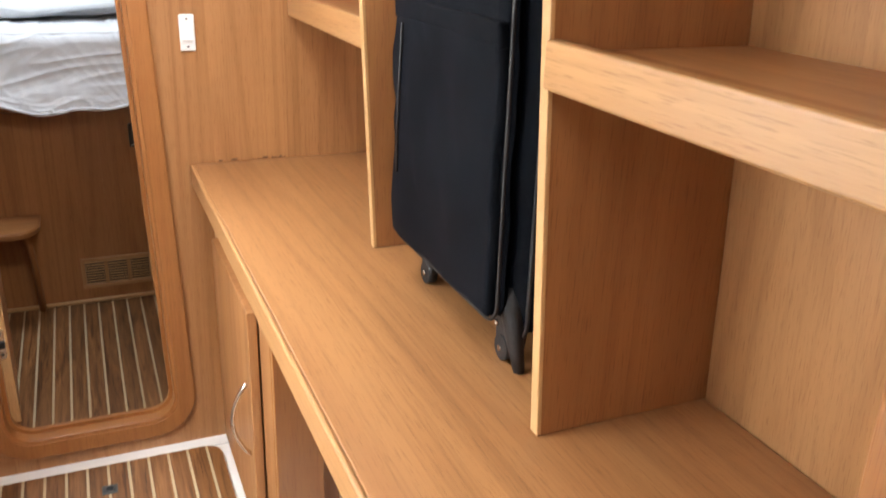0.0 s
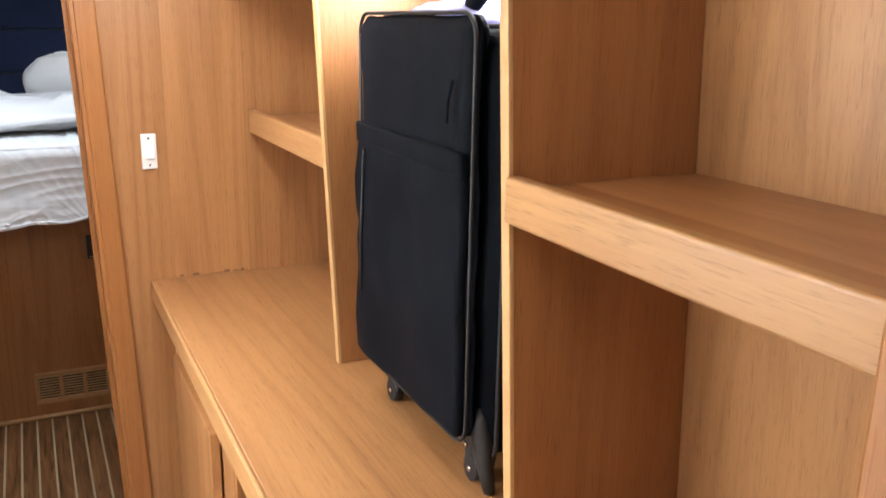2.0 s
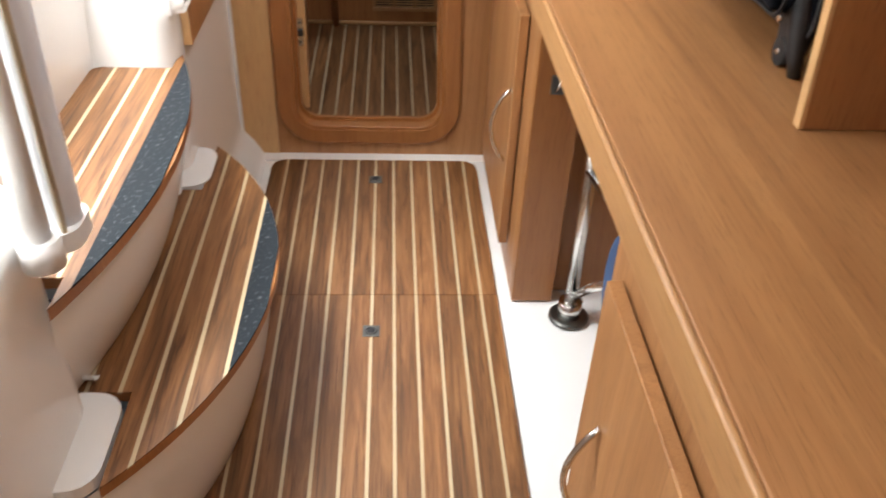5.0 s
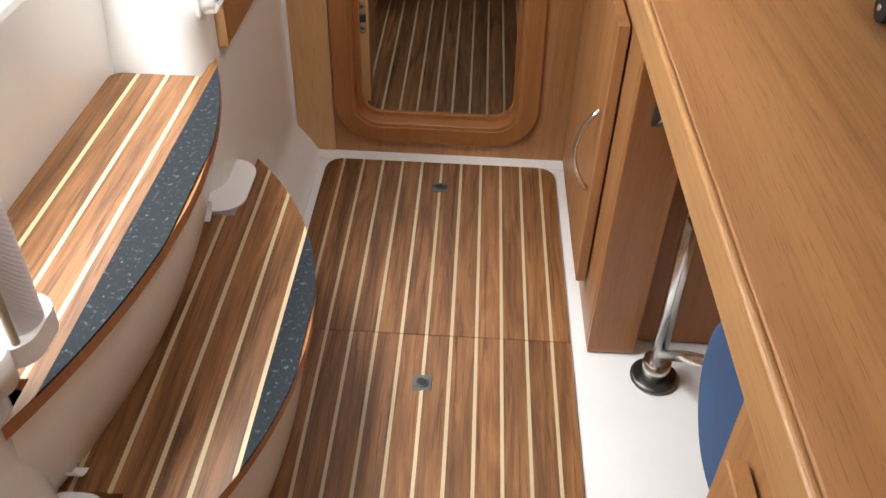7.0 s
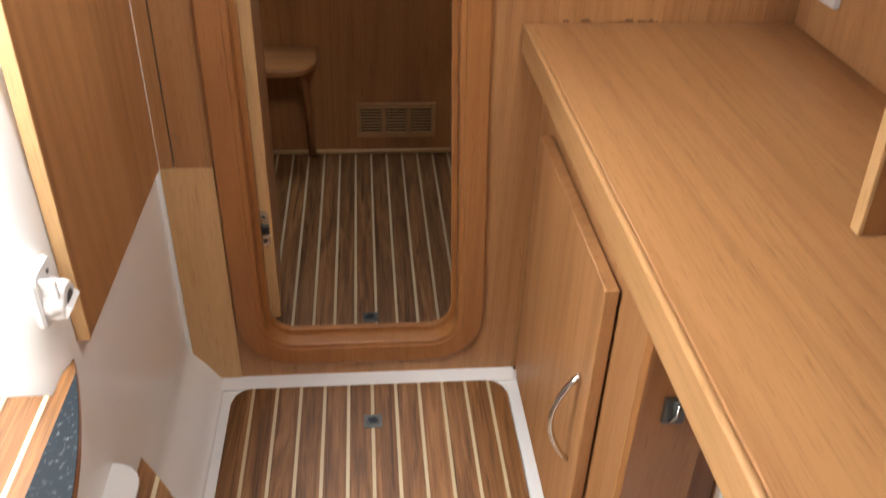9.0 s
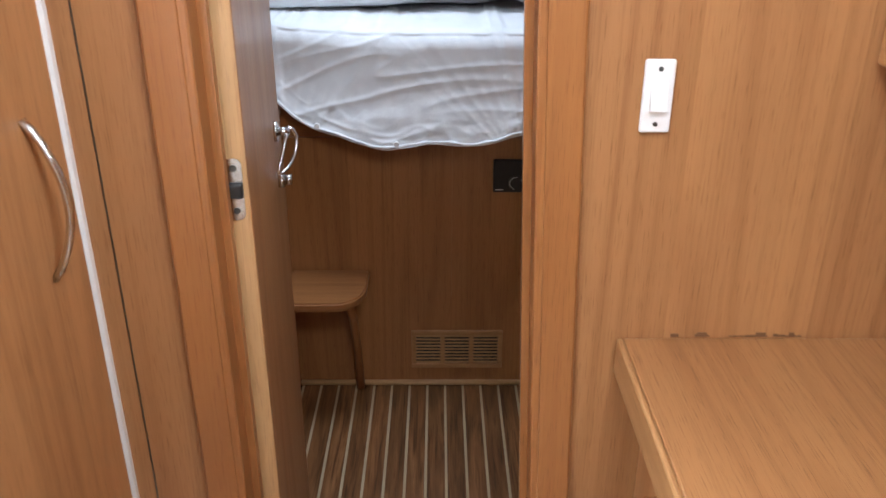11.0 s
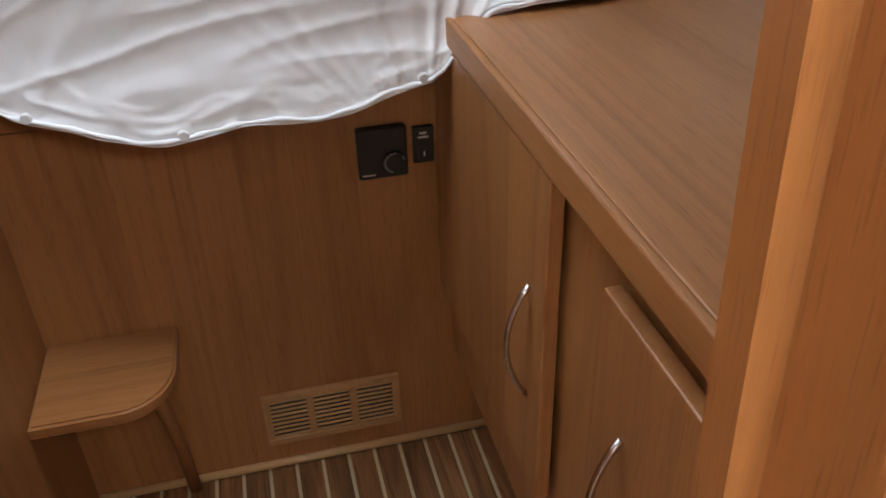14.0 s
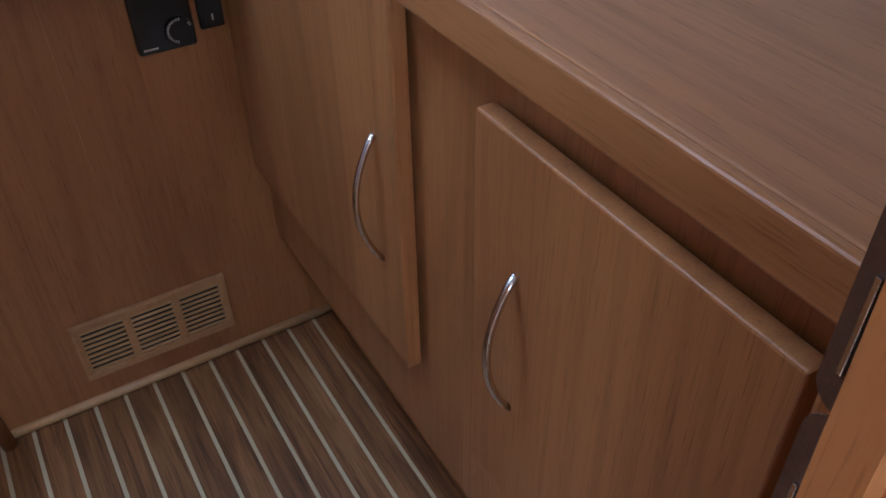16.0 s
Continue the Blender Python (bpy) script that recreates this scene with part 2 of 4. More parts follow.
def add_tube(bm, pts, r, seg=12, flat=1.0):
    """A round bar through pts; flat squeezes it in its second direction."""
    pts = [Vector(p) for p in pts]
    rings = []
    up = None
    for i, p in enumerate(pts):
        d = (pts[min(i + 1, len(pts) - 1)] - pts[max(i - 1, 0)]).normalized()
        if up is None:
            up = Vector((1, 0, 0)) if abs(d.x) < 0.8 else Vector((0, 0, 1))
        up = (up - d * up.dot(d)).normalized()
        side = d.cross(up)
        rr = r[i] if isinstance(r, (list, tuple)) else r
        rings.append([bm.verts.new(p + (up * math.cos(2 * math.pi * k / seg) * flat + side * math.sin(2 * math.pi * k / seg)) * rr) for k in range(seg)])
    for a, b in zip(rings, rings[1:]):
        for k in range(seg):
            f = bm.faces.new((a[k], a[(k + 1) % seg], b[(k + 1) % seg], b[k]))
            f.smooth = True
    bm.faces.new(rings[0])
    bm.faces.new(rings[-1])
    bmesh.ops.recalc_face_normals(bm, faces=bm.faces)
    return bm


def tube(*a, **k):
    return add_tube(bmesh.new(), *a, **k)


def grid(fn, nu, nv, smooth=True):
    bm = bmesh.new()
    vs = [[bm.verts.new(fn(i / nu, j / nv)) for j in range(nv + 1)] for i in range(nu + 1)]
    for i in range(nu):
        for j in range(nv):
            bm.faces.new((vs[i][j], vs[i + 1][j], vs[i + 1][j + 1], vs[i][j + 1])).smooth = smooth
    bmesh.ops.recalc_face_normals(bm, faces=bm.faces)
    return bm


def rounded(x0, x1, z0, z1, r, n=8):
    out = []
    for cx, cz, a0 in ((x1 - r, z1 - r, 0), (x0 + r, z1 - r, 90), (x0 + r, z0 + r, 180), (x1 - r, z0 + r, 270)):
        for k in range(n + 1):
            a = radians(a0 + 90 * k / n)
            out.append((cx + r * math.cos(a), cz + r * math.sin(a)))
    return out


def mesh_of(name, bm, mat):
    me = bpy.data.meshes.new(name)
    bm.to_mesh(me)
    bm.free()
    me.materials.append(mat)
    return me


def thing(name, at=(0, 0, 0), label="", category="", group="", kind=""):
    ob = new(name)
    ob.location = at
    return tagged(ob, label, category, group, kind)


def base_of(ob):
    p = Vector(ob.location)
    while ob.parent:
        ob = ob.parent
        p = p + ob.location
    return p


def part(name, bm, mat, parent, label=""):
    me = mesh_of(name, bm, mat)
    me.transform(Matrix.Translation(-base_of(parent)))
    ob = new(name, me)
    ob.parent = parent
    return tagged(ob, label)


def solid(name, bm, mat, label="", category="", group="", kind=""):
    return tagged(new(name, mesh_of(name, bm, mat)), label, category, group, kind)


def structure(name, bm, mat, label, category):
    return solid(name, bm, mat, label, category, kind="structure")


def bow_handle(parent, x, y, z0, z1, out=-0.03, name="handle", label="curved polished steel bow handle", r=0.0058):
    pts = []
    for k in range(15):
        u = k / 14
        bulge = math.sin(math.pi * u) ** 0.8
        pts.append((x + out * bulge, y, z0 + (z1 - z0) * u))
    return part(name, tube(pts, r, 12, 0.9), chrome, parent, label)


# ---- setting: hull, walls, ceiling ----
BULK = 0.175
CEIL = 2.0
structure("floor_1", box(-0.60, 1.0, -3.2, 0.174, -0.06, -0.006, bev=0), white_gel, "white moulded gelcoat floor pan of the passage", "floor")
# bulkhead with a rounded doorway
OX0, OX1, OZ0, OZ1 = -0.255, 0.200, 0.112, 1.88
FX0, FX1, FZ0, FZ1, FR = -0.318, 0.265, 0.045, 1.945, 0.135


def wall_with_hole(outer, hole, y0, y1):
    bm = bmesh.new()
    es = []
    for loop in (outer, hole):
        vs = [bm.verts.new((x, y0, z)) for x, z in loop]
        es += [bm.edges.new((vs[i], vs[(i + 1) % len(vs)])) for i in range(len(vs))]
    bmesh.ops.triangle_fill(bm, use_beauty=True, use_dissolve=False, edges=es)
    geo = bmesh.ops.extrude_face_region(bm, geom=list(bm.faces))
    bmesh.ops.translate(bm, vec=(0, y1 - y0, 0), verts=[g for g in geo["geom"] if isinstance(g, bmesh.types.BMVert)])
    bmesh.ops.recalc_face_normals(bm, faces=bm.faces)
    return bm


outer = [(-0.432, 0.079), (-0.377, 0.0), (0.90, 0.0), (0.90, CEIL), (-0.432, CEIL)]
bulk = structure("wall_north", wall_with_hole(outer, rounded(FX0 + 0.02, FX1 - 0.045, FZ0 + 0.02, FZ1 - 0.02, FR - 0.02), BULK, BULK + 0.045), oak_z, "honey oak veneered bulkhead with a rounded doorway", "wall")
part("pale_panel", prism([(-0.4305, 0.081), (-0.3765, 0.0025), (-0.322, 0.0025), (-0.322, 0.590), (-0.4305, 0.590)], "y", BULK - 0.004, BULK), oak_pale, bulk, "paler oak patch panel")
part("joint_strip", box(-0.402, -0.400, BULK - 0.0015, BULK, 0.594, 1.98, bev=0), dull_metal, bulk, "thin grey joint line")
part("white_bead", prism([(-0.445, BULK - 0.010), (-0.431, BULK - 0.010), (-0.431, BULK), (-0.445, BULK)], "z", 0.08, 1.98), white_plastic, bulk, "thin white sealant bead")
for k in range(26):
    sx = 0.37 + 0.24 * random.random()
    stain_w = 0.004 + 0.013 * random.random() ** 2
    part("stain", box(sx, sx + stain_w, BULK - 0.0006 - 0.00003 * k, BULK, 0.9012, 0.9026 + 0.006 * random.random() ** 3, bev=0), stain_brown, bulk, "dark water stain along the worktop")


def ring(profile, x0, x1, z0, z1, r):
    bm = bmesh.new()
    def loop_at(off, y):
        return [bm.verts.new((x, y, z)) for x, z in rounded(x0 + off, x1 - off, z0 + off, z1 - off, max(r - off, 0.01), 12)]

    for pa, pb in zip(profile, profile[1:]):
        a, b = loop_at(*pa), loop_at(*pb)
        n = len(a)
        for k in range(n):
            bm.faces.new((a[k], a[(k + 1) % n], b[(k + 1) % n], b[k])).smooth = True
    bmesh.ops.recalc_face_normals(bm, faces=bm.faces)
    return bm


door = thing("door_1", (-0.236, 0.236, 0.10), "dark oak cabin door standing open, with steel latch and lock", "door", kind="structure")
frame_y = BULK
tagged(structure("door_frame", ring([(0, frame_y + 0.001), (0.0, frame_y - 0.010), (0.002, frame_y - 0.0135), (0.005, frame_y - 0.015), (0.050, frame_y - 0.015), (0.0515, frame_y - 0.012), (0.060, frame_y - 0.012), (0.0625, frame_y - 0.0105), (0.063, frame_y - 0.008), (0.063, frame_y + 0.03), (0.075, frame_y + 0.03), (0.075, frame_y + 0.046), (0.0, frame_y + 0.047)], FX0, FX1, FZ0, FZ1, FR), oak_frame, "solid oak moulded frame of the rounded doorway", "door frame"))
part("leaf", box(-0.255, -0.219, 0.236, 0.700, 0.135, 1.87, bev=0.004), oak_z, door)
part("leaf_edge", box(-0.2545, -0.2195, 0.233, 0.2365, 0.14, 1.865, bev=0.001), oak_pale, door, "pale oak edge of the door")
for hz in (0.40, 1.11):
    h = part("hinge", prism(rounded(-0.250, -0.226, hz - 0.047, hz + 0.047, 0.011, 5), "y", 0.2295, 0.2335), chrome, door, "steel concealed hinge plate with screws")
    part("knuckle", box(-0.249, -0.227, 0.222, 0.231, hz - 0.012, hz + 0.010, bev=0.003), black_plastic, h, "black hinge link")
    for sz in (-0.032, 0.032):
        part("screw", tube([(-0.238, 0.2298, hz + sz), (-0.238, 0.2280, hz + sz)], 0.005, 10), dull_metal, h)
# latch
lat = part("latch", tube([(-0.219, 0.608, 1.080), (-0.214, 0.608, 1.080)], 0.019, 20), chrome, door, "round polished latch rose")
part("latch_neck", tube([(-0.214, 0.608, 1.080), (-0.192, 0.608, 1.080)], 0.008, 12), chrome, lat)
loop = [(-0.196, 0.608, 1.087), (-0.187, 0.614, 1.083), (-0.181, 0.616, 1.070), (-0.181, 0.613, 1.053), (-0.185, 0.602, 1.036), (-0.194, 0.582, 1.022), (-0.206, 0.562, 1.015), (-0.212, 0.556, 1.016), (-0.211, 0.561, 1.024), (-0.205, 0.580, 1.045), (-0.199, 0.596, 1.068), (-0.194, 0.605, 1.081)]
part("lever_loop", tube(loop, 0.0034, 8), chrome, lat, "polished wire loop lever")
lk = part("lock", tube([(-0.219, 0.612, 0.984), (-0.207, 0.612, 0.984)], 0.015, 18), chrome, door, "polished lock cylinder")
part("thumb_turn", tube([(-0.207, 0.612, 0.984), (-0.194, 0.612, 0.984)], 0.010, 14), chrome, lk)
door.rotation_euler[2] = radians(4.9)
# keep plates on the jamb
bronze = speckled("brown_bronze", (0.085, 0.048, 0.030), (0.12, 0.07, 0.045), 90, 0.38, 0.3, 0.7)
for kz in (1.085, 0.985):
    kx = 0.2275 - 0.032 * (kz - 0.45)
    kp = solid("strike_plate", prism(rounded(0.2225, 0.2455, kz - 0.050, kz + 0.045, 0.0112, 8), "x", kx - 0.002, kx + 0.004), bronze, "brown strike plate let into the oak door jamb", "strike plate")
    part("keep_hole", box(kx - 0.003, kx - 0.0018, 0.2235, 0.2375, kz - 0.032, kz + 0.006, bev=0), black_plastic, kp, "dark square keep hole")
    part("rim", box(kx - 0.0036, kx - 0.0018, 0.2376, 0.2398, kz - 0.033, kz + 0.007, bev=0.0004), chrome, kp, "bright worn steel edge")
    part("screw", tube([(kx - 0.0015, 0.2330, kz + 0.028), (kx - 0.0040, 0.2330, kz + 0.028)], [0.0048, 0.0036], 12), chrome, kp)
structure("door_jamb", box(0.228, 0.30, 0.2215, 0.246, 0.05, 1.90, bev=0.003), oak_frame, "oak jamb lining inside the doorway", "door jamb")

# side and end walls that close the passage
structure("wall_hull", wall_with_hole([(-3.2, 0.0), (0.175, 0.0), (0.175, CEIL), (-3.2, CEIL)], rounded(-1.10, -0.78, 1.66, 1.82, 0.07), 0.868, 0.90), oak_hull_lit, "oak veneered hull side lining with a porthole", "wall")
wh = bpy.data.objects["wall_hull"].data
for v in wh.vertices:
    v.co = (v.co.y, v.co.x, v.co.z)
wh.flip_normals()
bmr = ring([(0, 0.868), (0, 0.856), (0.02, 0.853), (0.032, 0.858), (0.032, 0.90)], -1.13, -0.75, 1.628, 1.852, 0.10)
for v in bmr.verts:
    v.co = (v.co.y, v.co.x, v.co.z)
structure("porthole_trim", bmr, white_plastic, "white moulded porthole trim ring", "porthole")
structure("wall_south", box(-1.5, 0.95, -3.24, -3.2, 0, CEIL, bev=0), lining, "plain white end wall of the passage", "wall")
structure("wall_wardrobe", box(0.47, 0.50, -3.2, -1.945, 0.901, CEIL, bev=0.002), oak_z, "oak wardrobe front beyond the shelves", "wall")


def ceiling_with_holes(holes, x0, x1, y0, y1, z0, z1):
    bm = bmesh.new()
    es = []
    for loop in [[(x0, y0), (x1, y0), (x1, y1), (x0, y1)]] + holes:
        vs = [bm.verts.new((x, y, z0)) for x, y in loop]
        es += [bm.edges.new((vs[i], vs[(i + 1) % len(vs)])) for i in range(len(vs))]
    bmesh.ops.triangle_fill(bm, use_beauty=True, use_dissolve=False, edges=es)
    geo = bmesh.ops.extrude_face_region(bm, geom=list(bm.faces))
    bmesh.ops.translate(bm, vec=(0, 0, z1 - z0), verts=[g for g in geo["geom"] if isinstance(g, bmesh.types.BMVert)])
    bmesh.ops.recalc_face_normals(bm, faces=bm.faces)
    return bm


# the three square holes are made up to go with the fill lamps
structure("ceiling", ceiling_with_holes([rounded(-1.42, -0.60, -1.68, -0.30, 0.08), rounded(-0.19, 0.29, -2.54, -2.06, 0.05), rounded(-0.35, 0.15, 0.85, 1.35, 0.05), rounded(0.06, 0.50, -0.84, -0.40, 0.05)], -1.5, 1.3, -3.24, 3.05, CEIL, CEIL + 0.04), lining, "white lined deckhead with holes for the added lamps", "ceiling")

# ---- moulded stairwell on the left ----
S1, S2 = 0.333, 0.600


def arc_x(y, cy, half, apex, sag):
    """Front edge of a bowed tread."""
    r = (half * half + sag * sag) / (2 * sag)
    return apex - r + math.sqrt(max(r * r - (y - cy) ** 2, 0))


def arc_half(x, half, apex, sag):
    r = (half * half + sag * sag) / (2 * sag)
    return math.sqrt(max(r * r - (x - apex + r) ** 2, 0))


A1, A2 = (0.56, -0.188, 0.228), (0.468, -0.357, 0.088)
C1, C2 = -0.926, -0.888
liner = thing("wall_west", (-0.44, -0.2, 0), "glossy white gelcoat moulded side of the stairwell", "wall", kind="structure")


def corner_block(x_face, ys, y_far, z0, z1, r, sgn, draft):
    """Upright moulded wall whose corner at (x_face, ys) is rounded; its recess side leans by draft."""
    bm = bmesh.new()
    rows = []
    for j in range(9):
        z = z0 + (z1 - z0) * j / 8
        y = ys + sgn * draft * (z - z0)
        row = [(-1.5, y)]
        for k in range(9):
            a = radians(90 * k / 8)
            row.append((x_face - r + r * math.sin(a), y + sgn * (r - r * math.cos(a))))
        row += [(x_face, y_far)]
        rows.append([bm.verts.new((x, yy, z)) for x, yy in row])
    for a, b in zip(rows, rows[1:]):
        for k in range(len(a) - 1):
            bm.faces.new((a[k], a[k + 1], b[k + 1], b[k])).smooth = True
    top = rows[-1]
    bm.faces.new(top + [bm.verts.new((-1.5, y_far, z1))])
    bmesh.ops.recalc_face_normals(bm, faces=bm.faces)
    return bm


part("far_side", corner_block(-0.440, -0.600, BULK, 0.0, CEIL, 0.07, 1, 0.16), white_gel, liner)
part("near_side", corner_block(-0.462, -1.255, -3.2, 0.0, 0.76, 0.06, -1, 0.03), white_gel, liner)
part("upper_side", box(-1.5, -0.462, -3.2, -1.74, 0.74, CEIL, bev=0.03), white_gel, liner)


def cove(u, v):
    y = -3.2 + (BULK + 3.2) * u
    prof = [(-0.362, -0.005), (-0.366, 0.0), (-0.374, 0.004), (-0.400, 0.045), (-0.428, 0.080), (-0.437, 0.10), (-0.4395, 0.13)]
    k = min(int(v * 6), 5)
    f = v * 6 - k
    return (prof[k][0] * (1 - f) + prof[k + 1][0] * f, y, prof[k][1] * (1 - f) + prof[k + 1][1] * f)


part("cove", grid(cove, 4, 12), white_gel, liner)
part("floor_rim", prism([(-0.375, BULK), (0.36, BULK), (0.36, 0.128), (-0.375, 0.128)], "z", -0.006, 0.001), white_gel, liner)


def riser(cy, a, z0, z1, inset0, inset1, y0, y1):
    half, apex, sag = a

    def fn(u, v):
        y = y0 + (y1 - y0) * u
        ins = inset0 + (inset1 - inset0) * (1 - (1 - v) ** 2)
        return (arc_x(y, cy, half, apex, sag) - ins, y, z0 + (z1 - z0) * v)
    return grid(fn, 28, 8)


stairs = thing("stairs", (-0.5, -0.9, 0), "white moulded companionway steps with teak and slate treads", "stairs", kind="structure")
part("riser", riser(C1, A1, 0.0, S1 - 0.02, 0.075, 0.02, -1.47, -0.385), white_gel, stairs)
part("riser", riser(C2, A2, S1 - 0.01, S2 - 0.02, 0.085, 0.018, -1.34, -0.44), white_gel, stairs)
part("upper_riser", box(-1.0, -0.622, -1.30, -0.45, 0.55, 0.87, bev=0.03, seg=4), white_gel, stairs)
part("upper_riser", box(-1.5, -0.96, -1.30, -0.45, 0.60, 1.12, bev=0.03, seg=4), white_gel, stairs)


def tread(z, cy, a, x_back, x_dark, strips, notch_x, notch_far, notch_near, r_back):
    half, apex, sag = a
    tr = part("tread_board", bmesh.new(), oak_frame, stairs, "teak and holly tread board")
    bm = bmesh.new()

    def span(x, grow=0.0):
        h = arc_half(x, half, apex, sag)
        lo, hi = cy - h, cy + h
        if x < notch_x:
            k = min(max((x - x_back) / r_back, 0), 1)
            cut = r_back * (1 - math.sqrt(1 - (1 - k) ** 2))
            lo, hi = notch_near + cut, notch_far - cut
        return lo, hi

    def band(x0, x1, n=10):
        xs = [x0 + (x1 - x0) * i / n for i in range(n + 1)]
        if x0 < notch_x < x1:
            xs = sorted(xs + [notch_x - 1e-4, notch_x + 1e-4])
        return [(x, span(x)[0]) for x in xs] + [(x, span(x)[1]) for x in reversed(xs)]

    add_prism(bm, band(x_back, apex - 0.0005, 40), "z", z - 0.022, z - 0.003)
    me = tr.data
    bm.to_mesh(me)
    bm.free()
    me.transform(Matrix.Translation(-base_of(stairs)))
    cuts = sorted(strips)
    edges = [x_back] + cuts + [x_dark]
    w = 0.0039
    for i, (e0, e1) in enumerate(zip(edges, edges[1:])):
        x0 = e0 + (w if i else 0)
        x1 = e1 - (w if e1 in cuts else 0)
        if x1 - x0 > 0.004:
            part("plank", prism(band(x0, x1), "z", z - 0.003, z), teak_plank, tr)
    for c in cuts:
        part("inlay_strip", prism(band(c - w + 0.0002, c + w - 0.0002, 3), "z", z - 0.003, z - 0.0002), holly, tr)
    x0 = x_dark + (w if x_dark in cuts else 0)
    part("nonskid_crescent", prism(band(x0, apex - 0.006, 24), "z", z - 0.003, z + 0.0006), nonskid, tr, "dark slate-grey nonskid crescent with pale scuffs")
    return tr


tread(S1, C1, A1, -0.505, -0.245, [-0.475, -0.4175, -0.360, -0.3025, -0.245], -0.397, -0.600, -1.262, 0.02)
tread(S2, C2, A2, -0.625, -0.428, [-0.570, -0.5125, -0.455], -0.447, -0.512, -1.285, 0.03)
# white fillets where the treads meet the moulded sides


def fillet(cx0, cx1, y, sgn, z, r):
    def fn(u, v):
        a = radians(90 * v)
        return (cx0 + (cx1 - cx0) * u, y + sgn * r * (1 - math.sin(a)), z + r * (1 - math.cos(a)))
    return grid(fn, 6, 8)


pad_near = rounded(-0.52, -0.402, -1.475, -1.266, 0.05)
pad_far = rounded(-0.52, -0.386, -0.594, -0.40, 0.055)
part("pad", prism(pad_near, "z", S1 - 0.02, S1 + 0.004), white_gel, liner)
part("pad", prism(pad_far, "z", S1 - 0.02, S1 + 0.004), white_gel, liner)
part("fillet", fillet(-0.62, -0.44, -0.600, -1, S1 + 0.0045, 0.030), white_gel, liner)
part("fillet", fillet(-0.62, -0.46, -1.255, 1, S1 + 0.0045, 0.030), white_gel, liner)

# handrail by the steps
rail = thing("handrail", (-0.43, -1.34, 0.70), "white tubular handrail with ribbed grip and wall bracket", "handrail")
ribbed = cloth("ribbed_white", (0.66, 0.67, 0.70), (0.74, 0.75, 0.78), 90, 0.7, 0.8)
grip = bmesh.new()
add_tube(grip, [(-0.415, -1.305, 0.72 + 0.004 * k) for k in range(300)], [0.0265 + 0.0010 * (k % 2) for k in range(300)], 20)
part("grip", grip, ribbed, rail, "finely ribbed white grip")
part("post", tube([(-0.425, -1.372, 0.71), (-0.425, -1.372, 1.92)], 0.019, 18), white_plastic, rail)
part("cord", tube([(-0.402, -1.340, 0.72), (-0.402, -1.340, 1.92)], 0.005, 8), holly, rail, "pale cord")
part("bracket", prism(rounded(-0.458, -0.385, -1.352, -1.262, 0.030), "z", 0.692, 0.722), white_plastic, rail)
part("collar", tube([(-0.425, -1.372, 0.690), (-0.425, -1.372, 0.735)], 0.029, 22), white_plastic, rail)

# ---- left cupboard door and its catch ----
cup = thing("wall_cupboard", (-0.43, -0.13, 0.61), "oak cupboard door on the white stairwell side", "cupboard")
part("door", box(-0.4395, -0.420, -0.405, 0.128, 0.612, 1.80, bev=0.002), oak_z, cup)
part("edge_band", box(-0.4390, -0.4190, -0.4085, -0.4045, 0.612, 1.80, bev=0.0008), oak_pale, cup, "paler oak edge band")
bow_handle(cup, -0.420, 0.035, 1.066, 1.268, out=0.035)
catch = thing("door_catch", (-0.44, -0.48, 0.72), "white plastic door catch on the moulded wall", "catch")
plate = prism(rounded(-0.508, -0.438, 0.708, 0.796, 0.016, 6), "x", -0.441, -0.430)
bmesh.ops.bevel(plate, geom=[e for e in plate.edges if abs(e.verts[0].co.x - e.verts[1].co.x) < 1e-5], offset=0.0025, segments=2, affect="EDGES")
part("plate", plate, white_plastic, catch)
part("cup", tube([(-0.431, -0.474, 0.742), (-0.420, -0.474, 0.742), (-0.408, -0.474, 0.742), (-0.404, -0.474, 0.742)], [0.030, 0.027, 0.025, 0.021], 24), white_plastic, catch)
part("cup_hole", tube([(-0.4045, -0.474, 0.742), (-0.4030, -0.474, 0.742)], 0.012, 18), dull_metal, catch, "dark spring hole")
part("hook", prism([(-0.43, 0.720), (-0.405, 0.722), (-0.398, 0.735), (-0.404, 0.742), (-0.416, 0.736), (-0.43, 0.748)], "y", -0.495, -0.452), white_plastic, catch)
part("lip", box(-0.431, -0.408, -0.497, -0.490, 0.722, 0.785, bev=0.002), white_plastic, catch)
for sz in (0.730, 0.778):
    part("screw", tube([(-0.430, -0.462, sz), (-0.4285, -0.462, sz)], 0.0035, 8), dull_metal, catch)

# ---- worktop, partitions and shelves ----
worktop = thing("worktop", (0.6, -0.9, 0.872), "long honey oak worktop with a rounded lipped edge", "worktop")
part("board", box(0.322, 0.866, -2.30, BULK - 0.001, 0.872, 0.900, bev=0.003, seg=2), oak_y, worktop)
part("edge_lip", box(0.312, 0.3225, -2.30, BULK - 0.001, 0.842, 0.9004, bev=0.0045, seg=3), oak_lip, worktop, "rounded solid oak edge lip")
part("underside_rail", box(0.3226, 0.345, -2.30, BULK - 0.001, 0.845, 0.8715, bev=0.001), oak_y, worktop)


def partition(name, y, t, x0, z1, label):
    ob = thing(name, (x0, y, 0.90), label, "partition", "upright shelf partitions")
    # panel is coloured darker for the shade on its near face
    part("panel", box(x0 + 0.006, 0.867, y - t / 2, y + t / 2, 0.901, z1, bev=0.001), oak_shade, ob)
    part("edge_band", box(x0, x0 + 0.007, y - t / 2 - 0.0006, y + t / 2 + 0.0006, 0.901, z1, bev=0.0015), oak_pale, ob, "paler oak edge band")
    return ob


